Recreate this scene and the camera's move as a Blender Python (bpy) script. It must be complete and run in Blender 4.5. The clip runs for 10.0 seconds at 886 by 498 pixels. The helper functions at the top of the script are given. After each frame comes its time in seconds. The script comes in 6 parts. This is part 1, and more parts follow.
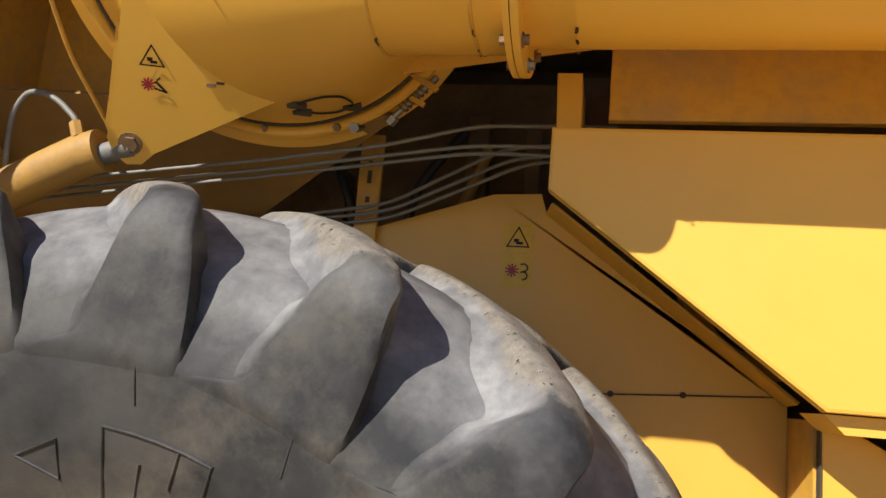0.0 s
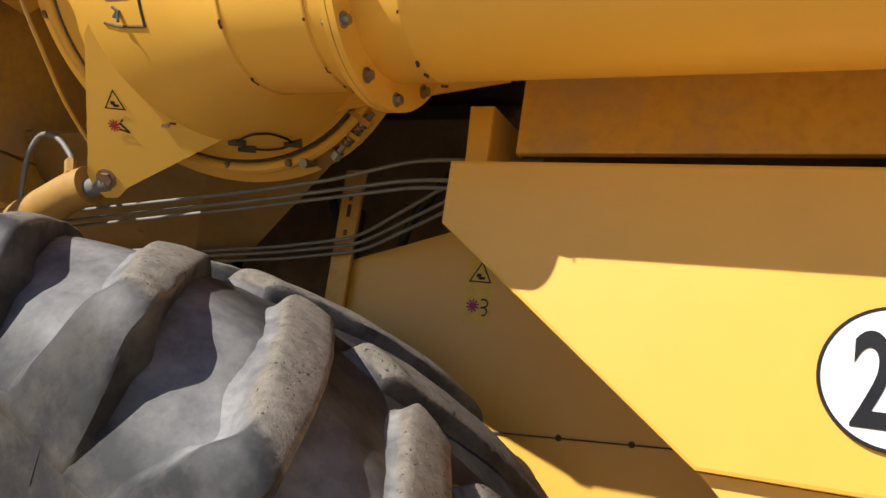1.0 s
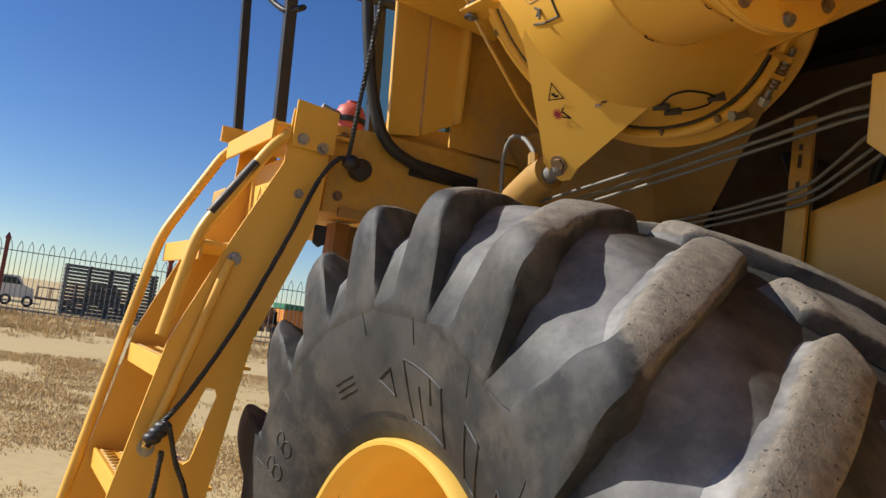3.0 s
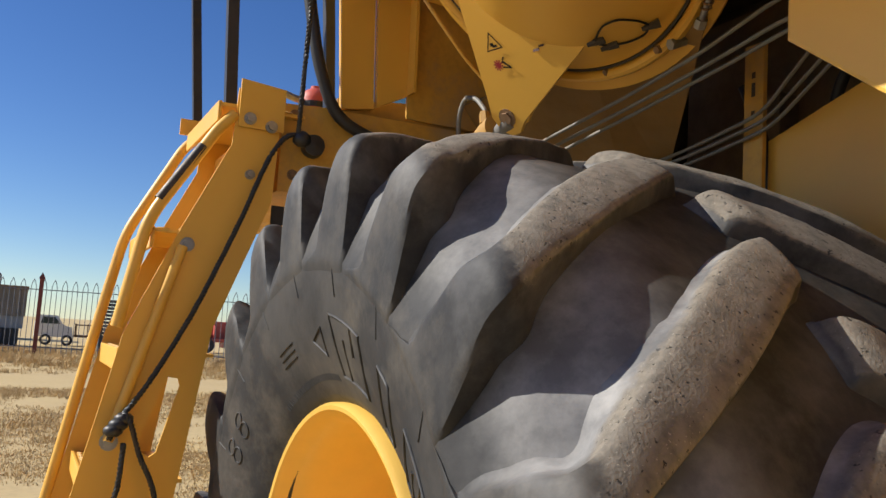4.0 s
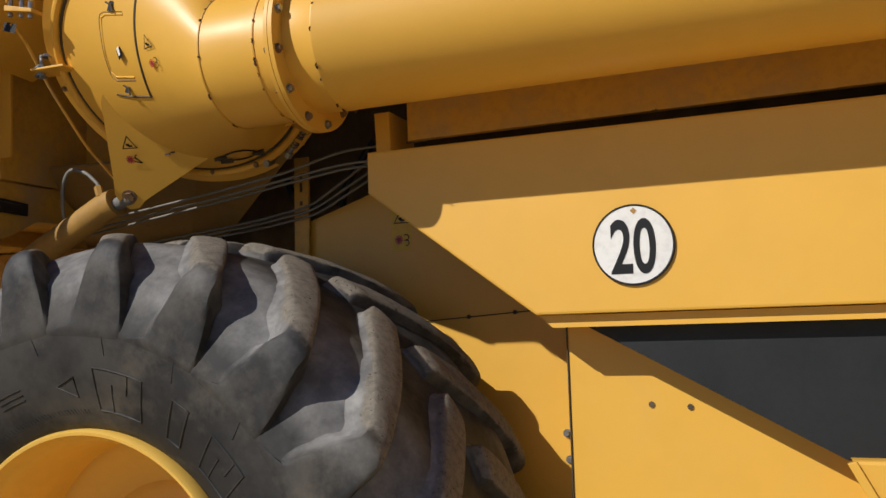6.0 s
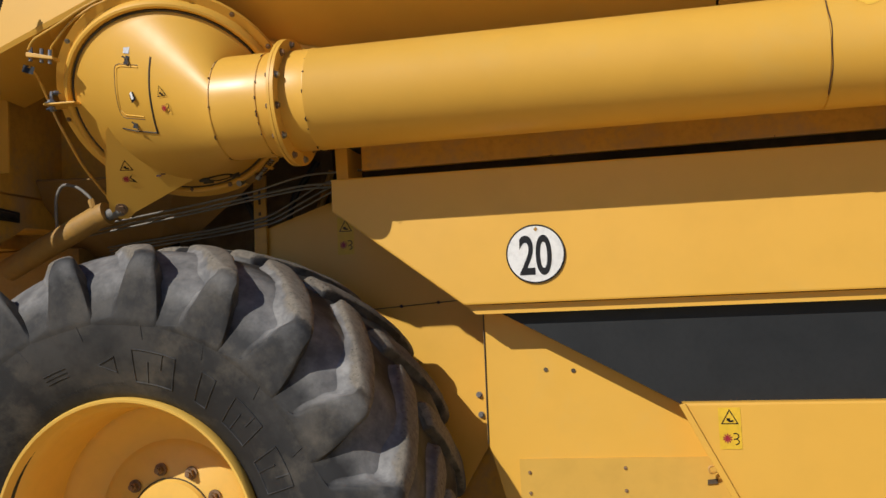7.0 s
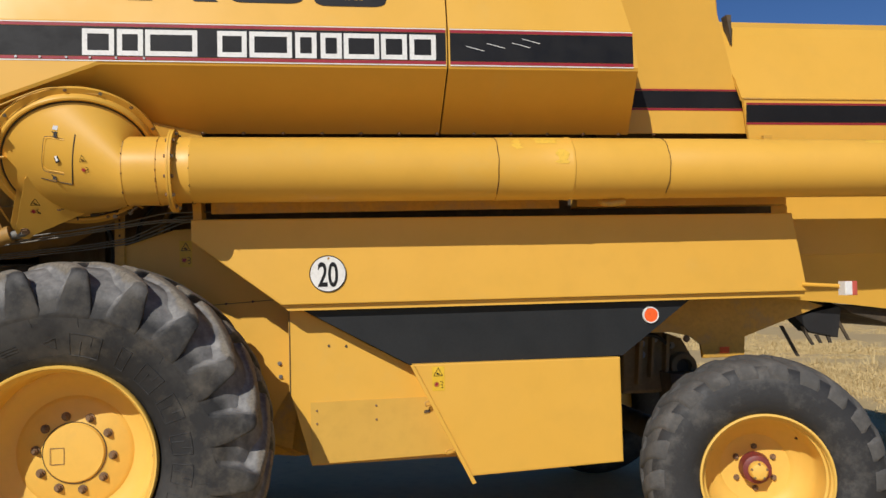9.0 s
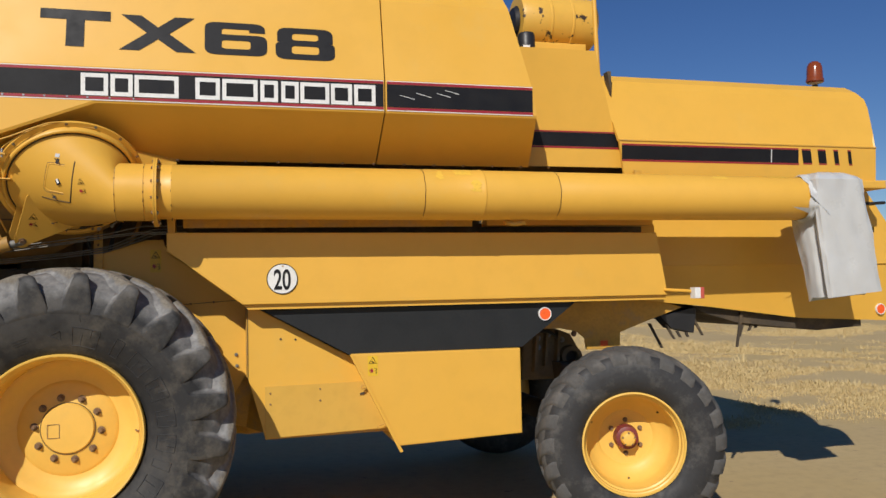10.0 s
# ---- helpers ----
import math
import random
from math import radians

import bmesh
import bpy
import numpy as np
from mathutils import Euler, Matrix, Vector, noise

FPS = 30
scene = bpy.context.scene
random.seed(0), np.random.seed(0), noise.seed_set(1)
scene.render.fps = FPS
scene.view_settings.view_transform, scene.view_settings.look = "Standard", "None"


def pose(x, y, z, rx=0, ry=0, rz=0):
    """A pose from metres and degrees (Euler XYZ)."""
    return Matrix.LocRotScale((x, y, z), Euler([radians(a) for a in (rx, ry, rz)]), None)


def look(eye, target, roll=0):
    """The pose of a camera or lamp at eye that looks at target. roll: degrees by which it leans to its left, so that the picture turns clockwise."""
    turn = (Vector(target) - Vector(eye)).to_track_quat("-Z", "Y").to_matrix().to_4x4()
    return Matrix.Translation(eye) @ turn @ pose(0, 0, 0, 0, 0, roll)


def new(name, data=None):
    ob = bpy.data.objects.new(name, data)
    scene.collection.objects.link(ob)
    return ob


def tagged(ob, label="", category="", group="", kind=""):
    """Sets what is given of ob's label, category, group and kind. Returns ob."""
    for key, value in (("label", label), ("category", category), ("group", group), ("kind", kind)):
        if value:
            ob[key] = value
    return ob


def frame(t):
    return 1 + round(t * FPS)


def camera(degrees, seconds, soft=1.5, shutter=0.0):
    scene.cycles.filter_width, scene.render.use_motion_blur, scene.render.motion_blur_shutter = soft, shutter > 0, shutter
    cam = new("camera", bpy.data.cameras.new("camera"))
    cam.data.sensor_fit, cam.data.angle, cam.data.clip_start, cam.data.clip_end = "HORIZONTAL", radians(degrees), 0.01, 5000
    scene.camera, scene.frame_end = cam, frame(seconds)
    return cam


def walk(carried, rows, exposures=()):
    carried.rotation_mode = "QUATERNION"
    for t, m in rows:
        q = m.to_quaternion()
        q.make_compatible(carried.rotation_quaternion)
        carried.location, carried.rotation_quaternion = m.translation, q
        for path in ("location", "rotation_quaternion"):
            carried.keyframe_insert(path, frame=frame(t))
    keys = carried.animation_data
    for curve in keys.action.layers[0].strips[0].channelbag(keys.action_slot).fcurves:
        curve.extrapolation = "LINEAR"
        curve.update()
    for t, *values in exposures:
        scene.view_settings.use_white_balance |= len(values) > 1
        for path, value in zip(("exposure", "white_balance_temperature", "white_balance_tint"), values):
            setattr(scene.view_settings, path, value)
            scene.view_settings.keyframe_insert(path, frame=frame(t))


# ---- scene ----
cam = camera(55.5, 10.0)
PATH = [
    (0, (0.959, -1.322, 1.496), (0.556, 0.609, 1.826), 5.0),
    (0.5, (1.208, -1.184, 1.516), (0.686, 0.714, 1.872), 6.1),
    (1, (1.432, -1.176, 1.549), (0.568, 0.592, 1.906), 8.7),
    (1.5, (1.553, -1.131, 1.565), (0.282, 0.383, 1.873), 12.0),
    (2, (1.623, -1.149, 1.563), (0.077, 0.095, 1.81), 13.3),
    (2.5, (1.64, -1.138, 1.51), (-0.017, -0.035, 1.711), 10.8),
    (2.7, (1.617, -1.121, 1.501), (-0.08, -0.082, 1.701), 9.7),
    (3.8, (1.63, -0.908, 1.383), (-0.198, -0.124, 1.59), 4.9),
    (4, (1.641, -0.886, 1.397), (-0.146, -0.015, 1.614), 3.5),
    (4.5, (1.67, -0.982, 1.455), (0.152, 0.294, 1.716), 2.2),
    (5, (1.737, -1.258, 1.453), (0.477, 0.274, 1.71), -0.8),
    (5.5, (1.824, -1.573, 1.486), (0.859, 0.163, 1.72), -1.3),
    (5.7, (1.808, -1.687, 1.485), (0.952, 0.108, 1.703), -1.4),
    (6.8, (1.748, -2.438, 1.522), (1.267, -0.501, 1.653), -2.1),
    (7, (1.749, -2.569, 1.507), (1.338, -0.617, 1.646), -2.2),
    (7.5, (1.679, -2.95, 1.491), (1.544, -0.963, 1.671), -2.2),
    (8, (1.631, -3.344, 1.571), (1.743, -1.353, 1.734), -1.5),
    (8.5, (1.54, -3.741, 1.625), (1.801, -1.762, 1.75), -1.3),
    (9, (1.485, -4.174, 1.593), (1.762, -2.195, 1.678), -1.3),
    (9.5, (1.33, -4.623, 1.584), (1.69, -2.657, 1.665), -1.4),
    (10, (1.165, -5.055, 1.596), (1.668, -3.122, 1.686), -1.0),
]
walk(cam, [(t, look(eye, target, roll)) for t, eye, target, roll in PATH],
     [(0, 0.75), (1.5, 0.65), (2.5, 0.6), (4.0, 0.65), (4.5, 0.42), (5.0, 0.38), (5.5, -0.06), (7.0, -0.17), (10.0, -0.13)])

# ---------------------------------------------------------------- light
SUN_WAY = Vector((0.60, 1.0, -0.83)).normalized()
world = bpy.data.worlds.new("sky")
scene.world = world
world.use_nodes = True
wn = world.node_tree
sky = wn.nodes.new("ShaderNodeTexSky")
sky.sky_type, sky.sun_disc = "NISHITA", False
sky.sun_elevation = math.asin(-SUN_WAY.z)
sky.sun_rotation = math.atan2(-SUN_WAY.x, -SUN_WAY.y)
sky.air_density, sky.dust_density, sky.ozone_density, sky.altitude = 1.0, 0.1, 4.0, 1200
tone = wn.nodes.new("ShaderNodeHueSaturation")
tone.inputs["Saturation"].default_value, tone.inputs["Hue"].default_value = 1.20, 0.512
wn.links.new(sky.outputs[0], tone.inputs["Color"])
wn.links.new(tone.outputs[0], wn.nodes["Background"].inputs[0])
wn.nodes["Background"].inputs[1].default_value = 0.070
sun_data = bpy.data.lights.new("sun", "SUN")
sun_data.energy, sun_data.angle, sun_data.color = 4.3, radians(0.5), (1.0, 0.95, 0.87)
sun = new("sun", sun_data)
sun.matrix_world = look((0, 0, 20), Vector((0, 0, 20)) + SUN_WAY)


# ---------------------------------------------------------------- materials
def material(name, base, rough=0.5, metal=0.0, second=None, scale=6.0, amount=0.35, grain=60.0, bump=0.1, bump_scale=80.0,
             chips=None, chip_limit=0.72, chip_scale=14.0, coat=0.0, dust=None, dust_scale=2.5, dust_limit=0.55, per_object=0.0, grain_dark=0.72):
    m = bpy.data.materials.new(name)
    m.use_nodes = True
    n, l = m.node_tree.nodes, m.node_tree.links
    b = n["Principled BSDF"]
    b.inputs["Roughness"].default_value, b.inputs["Metallic"].default_value = rough, metal
    b.inputs["Coat Weight"].default_value = coat
    b.inputs["Coat Roughness"].default_value = 0.25
    geo = n.new("ShaderNodeTexCoord")

    def noise_at(s, detail=4.0, roughness=0.6):
        t = n.new("ShaderNodeTexNoise")
        t.inputs["Scale"].default_value, t.inputs["Detail"].default_value, t.inputs["Roughness"].default_value = s, detail, roughness
        l.new(geo.outputs["Object"], t.inputs["Vector"])
        return t.outputs[0]

    def ramp(v, lo, hi):
        r = n.new("ShaderNodeMapRange")
        r.inputs["From Min"].default_value, r.inputs["From Max"].default_value = lo, hi
        l.new(v, r.inputs["Value"])
        return r.outputs[0]

    def mix(f, a, c):
        x = n.new("ShaderNodeMix")
        x.data_type = "RGBA"
        for key, v in ((0, f), (6, a), (7, c)):
            if isinstance(v, (tuple, float)):
                x.inputs[key].default_value = (*v, 1) if isinstance(v, tuple) else v
            else:
                l.new(v, x.inputs[key])
        return x.outputs[2]

    second = second or tuple(c * 0.7 for c in base)
    col = mix(ramp(noise_at(scale), 0.5 - amount / 2 + 0.1, 0.5 + amount), base, second)
    col = mix(ramp(noise_at(grain, 3), 0.45, 0.95), col, tuple(c * grain_dark for c in base))
    if dust:
        col = mix(ramp(noise_at(dust_scale, 6, 0.7), dust_limit, dust_limit + 0.25), col, dust)
    if chips:
        col = mix(ramp(noise_at(chip_scale, 8, 0.65), chip_limit, chip_limit + 0.02), col, chips)
    if per_object:
        info = n.new("ShaderNodeObjectInfo")
        hsv = n.new("ShaderNodeHueSaturation")
        v = ramp(info.outputs["Random"], 0, 1)
        v.node.inputs["To Min"].default_value, v.node.inputs["To Max"].default_value = 1 - per_object, 1 + per_object
        l.new(v, hsv.inputs["Value"])
        l.new(col, hsv.inputs["Color"])
        col = hsv.outputs[0]
    l.new(col, b.inputs["Base Color"])
    if bump:
        bp = n.new("ShaderNodeBump")
        bp.inputs["Strength"].default_value, bp.inputs["Distance"].default_value = bump, 0.01
        l.new(noise_at(bump_scale, 5), bp.inputs["Height"])
        l.new(bp.outputs[0], b.inputs["Normal"])
    rr = ramp(noise_at(scale * 2.3), 0.3, 0.7)
    rr.node.inputs["To Min"].default_value, rr.node.inputs["To Max"].default_value = max(0.03, rough - 0.08), min(1, rough + 0.12)
    l.new(rr, b.inputs["Roughness"])
    return m


YELLOW = material("yellow_paint", (0.76, 0.427, 0.063), 0.42, second=(0.71, 0.385, 0.052), scale=0.9, amount=0.5, grain=6, bump=0.02, bump_scale=9,
                  chips=(0.10, 0.045, 0.02), chip_limit=0.835, chip_scale=16, grain_dark=0.9, dust=(0.70, 0.42, 0.085), dust_limit=0.58)
DULL_YELLOW = material("dull_yellow_paint", (0.66, 0.39, 0.066), 0.5, second=(0.60, 0.345, 0.06), scale=2, amount=0.5, grain=12, bump=0.04, bump_scale=12,
                       chips=(0.10, 0.045, 0.02), chip_limit=0.80, chip_scale=18, grain_dark=0.85)
# weathered yellow, also used to dull parts that lie in shade
YELLOW_OLD = material("weathered_shade_yellow_paint", (0.66, 0.36, 0.05), 0.5, second=(0.45, 0.25, 0.05), scale=5, amount=0.5, grain=40, bump=0.08,
                      chips=(0.07, 0.04, 0.025), chip_limit=0.72, chip_scale=11, dust=(0.42, 0.30, 0.16), dust_limit=0.5)
# dark yellow for grimy parts, also used to paint in shade
GRIME_SHADE_YELLOW = material("grime_shade_yellow_paint", (0.42, 0.23, 0.045), 0.6, second=(0.28, 0.16, 0.045), scale=7, amount=0.5, grain=40, bump=0.1,
                        chips=(0.06, 0.035, 0.02), chip_limit=0.72, chip_scale=16, dust=(0.30, 0.20, 0.10), dust_limit=0.5)
# greasy yellow, made darker still to paint in the shade on the funnel
GREASY_SHADED = material("greasy_shaded_yellow", (0.30, 0.165, 0.04), 0.65, second=(0.19, 0.11, 0.035), scale=6, amount=0.5, grain=40, bump=0.1, chips=(0.05, 0.03, 0.02), chip_limit=0.70, chip_scale=16, dust=(0.26, 0.17, 0.08), dust_limit=0.5)
RIM_YELLOW = material("wheel_yellow_paint", (0.80, 0.495, 0.10), 0.4, second=(0.76, 0.455, 0.085), scale=3, amount=0.5, grain=20, bump=0.03,
                      chips=(0.16, 0.09, 0.05), chip_limit=0.80, chip_scale=9, dust=(0.72, 0.47, 0.14), dust_limit=0.6, grain_dark=0.9)
RUBBER = material("tyre_rubber", (0.026, 0.026, 0.0275), 0.62, second=(0.015, 0.015, 0.016), scale=9, amount=0.5, grain=70, bump=0.15, bump_scale=45,
                  dust=(0.098, 0.092, 0.083), dust_scale=6, dust_limit=0.50)


def lug_rubber():
    """Tyre rubber that turns pitted and sandy where the tread is worn and pale with dust on the ledges."""
    m = bpy.data.materials.new("tread_rubber")
    m.use_nodes = True
    n, l = m.node_tree.nodes, m.node_tree.links
    b = n["Principled BSDF"]
    tc = n.new("ShaderNodeTexCoord")

    def grain(s, detail=4.0, roughness=0.6):
        t = n.new("ShaderNodeTexNoise")
        t.inputs["Scale"].default_value, t.inputs["Detail"].default_value, t.inputs["Roughness"].default_value = s, detail, roughness
        l.new(tc.outputs["Object"], t.inputs["Vector"])
        return t.outputs[0]

    def calc(op, a, c):
        x = n.new("ShaderNodeMath")
        x.operation = op
        for k, v in ((0, a), (1, c)):
            if isinstance(v, float):
                x.inputs[k].default_value = v
            else:
                l.new(v, x.inputs[k])
        return x.outputs[0]

    def ramp(v, lo, hi, o0=0.0, o1=1.0):
        r = n.new("ShaderNodeMapRange")
        for key, val in (("From Min", lo), ("From Max", hi), ("To Min", o0), ("To Max", o1)):
            r.inputs[key].default_value = val
        l.new(v, r.inputs["Value"])
        return r.outputs[0]

    def mix(f, a, c):
        x = n.new("ShaderNodeMix")
        x.data_type = "RGBA"
        for key, v in ((0, f), (6, a), (7, c)):
            if isinstance(v, tuple):
                x.inputs[key].default_value = (*v, 1)
            else:
                l.new(v, x.inputs[key])
        return x.outputs[2]

    def mask(name):
        at = n.new("ShaderNodeAttribute")
        at.attribute_name = name
        return at.outputs["Fac"]

    worn = ramp(calc("ADD", mask("wear"), calc("MULTIPLY", calc("SUBTRACT", grain(22, 5), 0.5), 1.3)), 0.42, 0.72)
    # ledge mask: dust, thinned at the crown to paint in the lugs' shade
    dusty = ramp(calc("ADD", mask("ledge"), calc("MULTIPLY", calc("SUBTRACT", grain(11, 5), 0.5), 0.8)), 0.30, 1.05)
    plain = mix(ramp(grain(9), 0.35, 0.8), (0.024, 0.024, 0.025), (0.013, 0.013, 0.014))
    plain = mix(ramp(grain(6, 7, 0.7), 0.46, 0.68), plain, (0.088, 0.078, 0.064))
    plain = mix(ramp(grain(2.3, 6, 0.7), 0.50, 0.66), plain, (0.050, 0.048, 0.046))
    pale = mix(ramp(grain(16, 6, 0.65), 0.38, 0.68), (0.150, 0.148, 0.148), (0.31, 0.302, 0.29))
    sandy = mix(ramp(grain(60, 4), 0.4, 0.7), (0.215, 0.188, 0.150), (0.13, 0.116, 0.096))
    pits = ramp(grain(135, 3, 0.5), 0.64, 0.69)
    sandy = mix(pits, sandy, (0.04, 0.036, 0.032))
    specks = ramp(grain(300, 2, 0.5), 0.68, 0.73)
    sandy = mix(specks, sandy, (0.35, 0.31, 0.25))
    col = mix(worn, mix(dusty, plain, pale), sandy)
    l.new(col, b.inputs["Base Color"])
    l.new(ramp(worn, 0, 1, 0.66, 0.92), b.inputs["Roughness"])
    b.inputs["Specular IOR Level"].default_value = 0.35
    height = calc("ADD", calc("MULTIPLY", grain(28, 4), 0.35), calc("MULTIPLY", calc("SUBTRACT", calc("MULTIPLY", grain(240, 4), 0.5), calc("MULTIPLY", pits, 0.35)), worn))
    bp = n.new("ShaderNodeBump")
    bp.inputs["Strength"].default_value, bp.inputs["Distance"].default_value = 0.45, 0.006
    l.new(height, bp.inputs["Height"])
    l.new(bp.outputs[0], b.inputs["Normal"])
    return m


LUG_RUBBER = lug_rubber()
DUSTY_TREAD = material("dusty_tread_rubber", (0.085, 0.082, 0.078), 0.8, second=(0.05, 0.048, 0.046), scale=8, grain=60, bump=0.2, bump_scale=50, dust=(0.14, 0.13, 0.12), dust_scale=7, dust_limit=0.5)
MAROON = material("dark_maroon_paint", (0.20, 0.035, 0.03), 0.5, second=(0.14, 0.03, 0.03), bump=0.05)
CHARCOAL = material("charcoal_paint", (0.020, 0.022, 0.024), 0.5, second=(0.015, 0.017, 0.019), scale=4, bump=0.02, chips=(0.3, 0.3, 0.28), chip_limit=0.86, chip_scale=22)
BLACK = material("black_decal", (0.008, 0.008, 0.010), 0.5, second=(0.013, 0.013, 0.015), bump=0.02)
for m in (BLACK, CHARCOAL):
    m.node_tree.nodes["Principled BSDF"].inputs["Specular IOR Level"].default_value = 0.3
RED = material("dark_red_decal", (0.35, 0.02, 0.035), 0.45, bump=0.01)
WHITE = material("white_decal", (0.80, 0.80, 0.78), 0.4, second=(0.7, 0.7, 0.68), bump=0.01)
DARK = material("dark_brown_metal", (0.055, 0.043, 0.031), 0.75, second=(0.09, 0.062, 0.034), scale=5, bump=0.3, bump_scale=20, dust=(0.17, 0.12, 0.065), dust_limit=0.52)
STEEL = material("dull_steel", (0.36, 0.36, 0.36), 0.42, 0.9, second=(0.22, 0.20, 0.18), scale=15, bump=0.05)
CHIPPED = material("bare_chipped_primer", (0.07, 0.03, 0.02), 0.8, bump=0.05)
RUST = material("rusty_bolt", (0.25, 0.155, 0.085), 0.6, 0.25, second=(0.12, 0.065, 0.035), scale=30, bump=0.2)
TUBE_STEEL = material("grey_hydraulic_pipe", (0.20, 0.195, 0.18), 0.62, 0.25, second=(0.22, 0.19, 0.15), scale=12, bump=0.05)
BLACK_PAINT = material("black_rail_paint", (0.018, 0.018, 0.02), 0.45, second=(0.035, 0.034, 0.034), bump=0.04)
RED_PAINT = material("faded_red_paint", (0.55, 0.10, 0.07), 0.45, second=(0.45, 0.09, 0.07), bump=0.03)
ORANGE = material("orange_reflector", (0.95, 0.13, 0.02), 0.45, bump=0.05, bump_scale=150)
GROUND = material("dry_sandy_ground", (0.52, 0.385, 0.185), 0.95, second=(0.42, 0.295, 0.130), scale=0.35, amount=0.5, grain=9, bump=0.6, bump_scale=6,
                  dust=(0.48, 0.35, 0.145), dust_scale=0.15, dust_limit=0.45, chips=(0.30, 0.21, 0.11), chip_limit=0.66, chip_scale=5.0)


# ---------------------------------------------------------------- mesh helpers
def part(name, bm, mat, parent=None, label="", smooth=None):
    bmesh.ops.recalc_face_normals(bm, faces=bm.faces)
    me = bpy.data.meshes.new(name)
    bm.to_mesh(me)
    bm.free()
    for m in (mat if isinstance(mat, (list, tuple)) else [mat]):
        me.materials.append(m)
    if smooth is not None:
        me.polygons.foreach_set("use_smooth", [True] * len(me.polygons))
        me.set_sharp_from_angle(angle=radians(smooth))
    ob = new(name, me)
    if parent:
        adopt(ob, parent)
    if label:
        ob["label"] = label
    return ob


def adopt(ob, parent):
    ob.parent = parent
    up, m = parent, Matrix.Identity(4)
    while up:
        m = up.matrix_basis.inverted() if up.parent is None else m
        up = up.parent
    ob.matrix_parent_inverse = m if parent.parent is None else Matrix.Identity(4)
    return ob


def thing(name, at, label, category, group="", kind=""):
    ob = new(name)
    ob.empty_display_size = 0.1
    ob.matrix_basis = Matrix.Translation(at)
    return tagged(ob, label, category, group, kind)


def box(bm, x0, x1, y0, y1, z0, z1, bevel=0.0):
    made = bmesh.ops.create_cube(bm, size=1.0)["verts"]
    for v in made:
        v.co = Vector(((x0 + x1) / 2 + v.co.x * (x1 - x0), (y0 + y1) / 2 + v.co.y * (y1 - y0), (z0 + z1) / 2 + v.co.z * (z1 - z0)))
    if bevel:
        bmesh.ops.bevel(bm, geom=list({e for v in made for e in v.link_edges}), offset=bevel, segments=2, affect="EDGES", profile=0.6)
    return made


def slab(bm, outline, y0, y1, bevel=0.0, place=None):
    """A sheet with the outline given in (x, z), from y0 to y1; place turns (x, y, z) into the world."""
    front = [bm.verts.new((x, y0, z)) for x, z in outline]
    back = [bm.verts.new((x, y1, z)) for x, z in outline]
    k = len(outline)
    faces = [bm.faces.new(front), bm.faces.new(back[::-1])]
    for i in range(k):
        faces.append(bm.faces.new((front[i], back[i], back[(i + 1) % k], front[(i + 1) % k])))
    if bevel:
        rim = [e for e in faces[0].edges]
        bmesh.ops.bevel(bm, geom=rim, offset=bevel, segments=2, affect="EDGES", profile=0.6)
    if place:
        for v in bm.verts:
            v.co = place(v.co)
    return bm


def sheet(*rows):
    """A mesh from rows of points of equal length, joined row to row."""
    bm = bmesh.new()
    lines = [[bm.verts.new(p) for p in r] for r in rows]
    for a, b in zip(lines, lines[1:]):
        for i in range(len(a) - 1):
            bm.faces.new((a[i], a[i + 1], b[i + 1], b[i]))
    return bm


def thicken(bm, d):
    bmesh.ops.recalc_face_normals(bm, faces=bm.faces)
    bmesh.ops.solidify(bm, geom=list(bm.faces), thickness=d)
    return bm


def lathe(bm, profile, centre, axis="y", segments=64, closed=False, caps=True):
    """Turns a profile of (along, radius) about an axis through centre."""
    cx, cy, cz = centre
    rings = []
    for a, r in profile:
        ring = []
        for i in range(segments):
            t = 2 * math.pi * i / segments
            c, s = r * math.cos(t), r * math.sin(t)
            p = {"y": (cx + c, cy + a, cz + s), "x": (cx + a, cy + c, cz + s), "z": (cx + c, cy + s, cz + a)}[axis]
            ring.append(bm.verts.new(p))
        rings.append(ring)
    pairs = list(zip(rings, rings[1:])) + ([(rings[-1], rings[0])] if closed else [])
    for a, b in pairs:
        for i in range(segments):
            j = (i + 1) % segments
            bm.faces.new((a[i], a[j], b[j], b[i]))
    if not closed and caps:
        for ring, r in ((rings[0], profile[0][1]), (rings[-1], profile[-1][1])):
            if r > 1e-4:
                bm.faces.new(ring)
    return bm


def pipe(bm, pts, r, segments=10, rounds=0, bend=0.06):
    """A round bar along points; corners are rounded when rounds is given."""
    pts = [Vector(p) for p in pts]
    if rounds:
        out = [pts[0]]
        for a, b, c in zip(pts, pts[1:], pts[2:]):
            d = min(bend, (a - b).length * 0.45, (c - b).length * 0.45)
            p, q = b + (a - b).normalized() * d, b + (c - b).normalized() * d
            out += [p.lerp(b, k).lerp(b.lerp(q, k), k) for k in [i / rounds for i in range(rounds + 1)]]
        pts = out + [pts[-1]]
    radii = r if isinstance(r, (list, tuple)) else [r] * len(pts)
    side = None
    rings = []
    for i, p in enumerate(pts):
        d = (pts[min(i + 1, len(pts) - 1)] - pts[max(i - 1, 0)]).normalized()
        if side is None:
            side = d.orthogonal().normalized()
        side = (side - d * side.dot(d)).normalized()
        up = d.cross(side)
        rings.append([bm.verts.new(p + (side * math.cos(t) + up * math.sin(t)) * radii[i]) for t in [2 * math.pi * k / segments for k in range(segments)]])
    for a, b in zip(rings, rings[1:]):
        for i in range(segments):
            j = (i + 1) % segments
            bm.faces.new((a[i], a[j], b[j], b[i]))
    bm.faces.new(rings[0][::-1])
    bm.faces.new(rings[-1])
    return bm


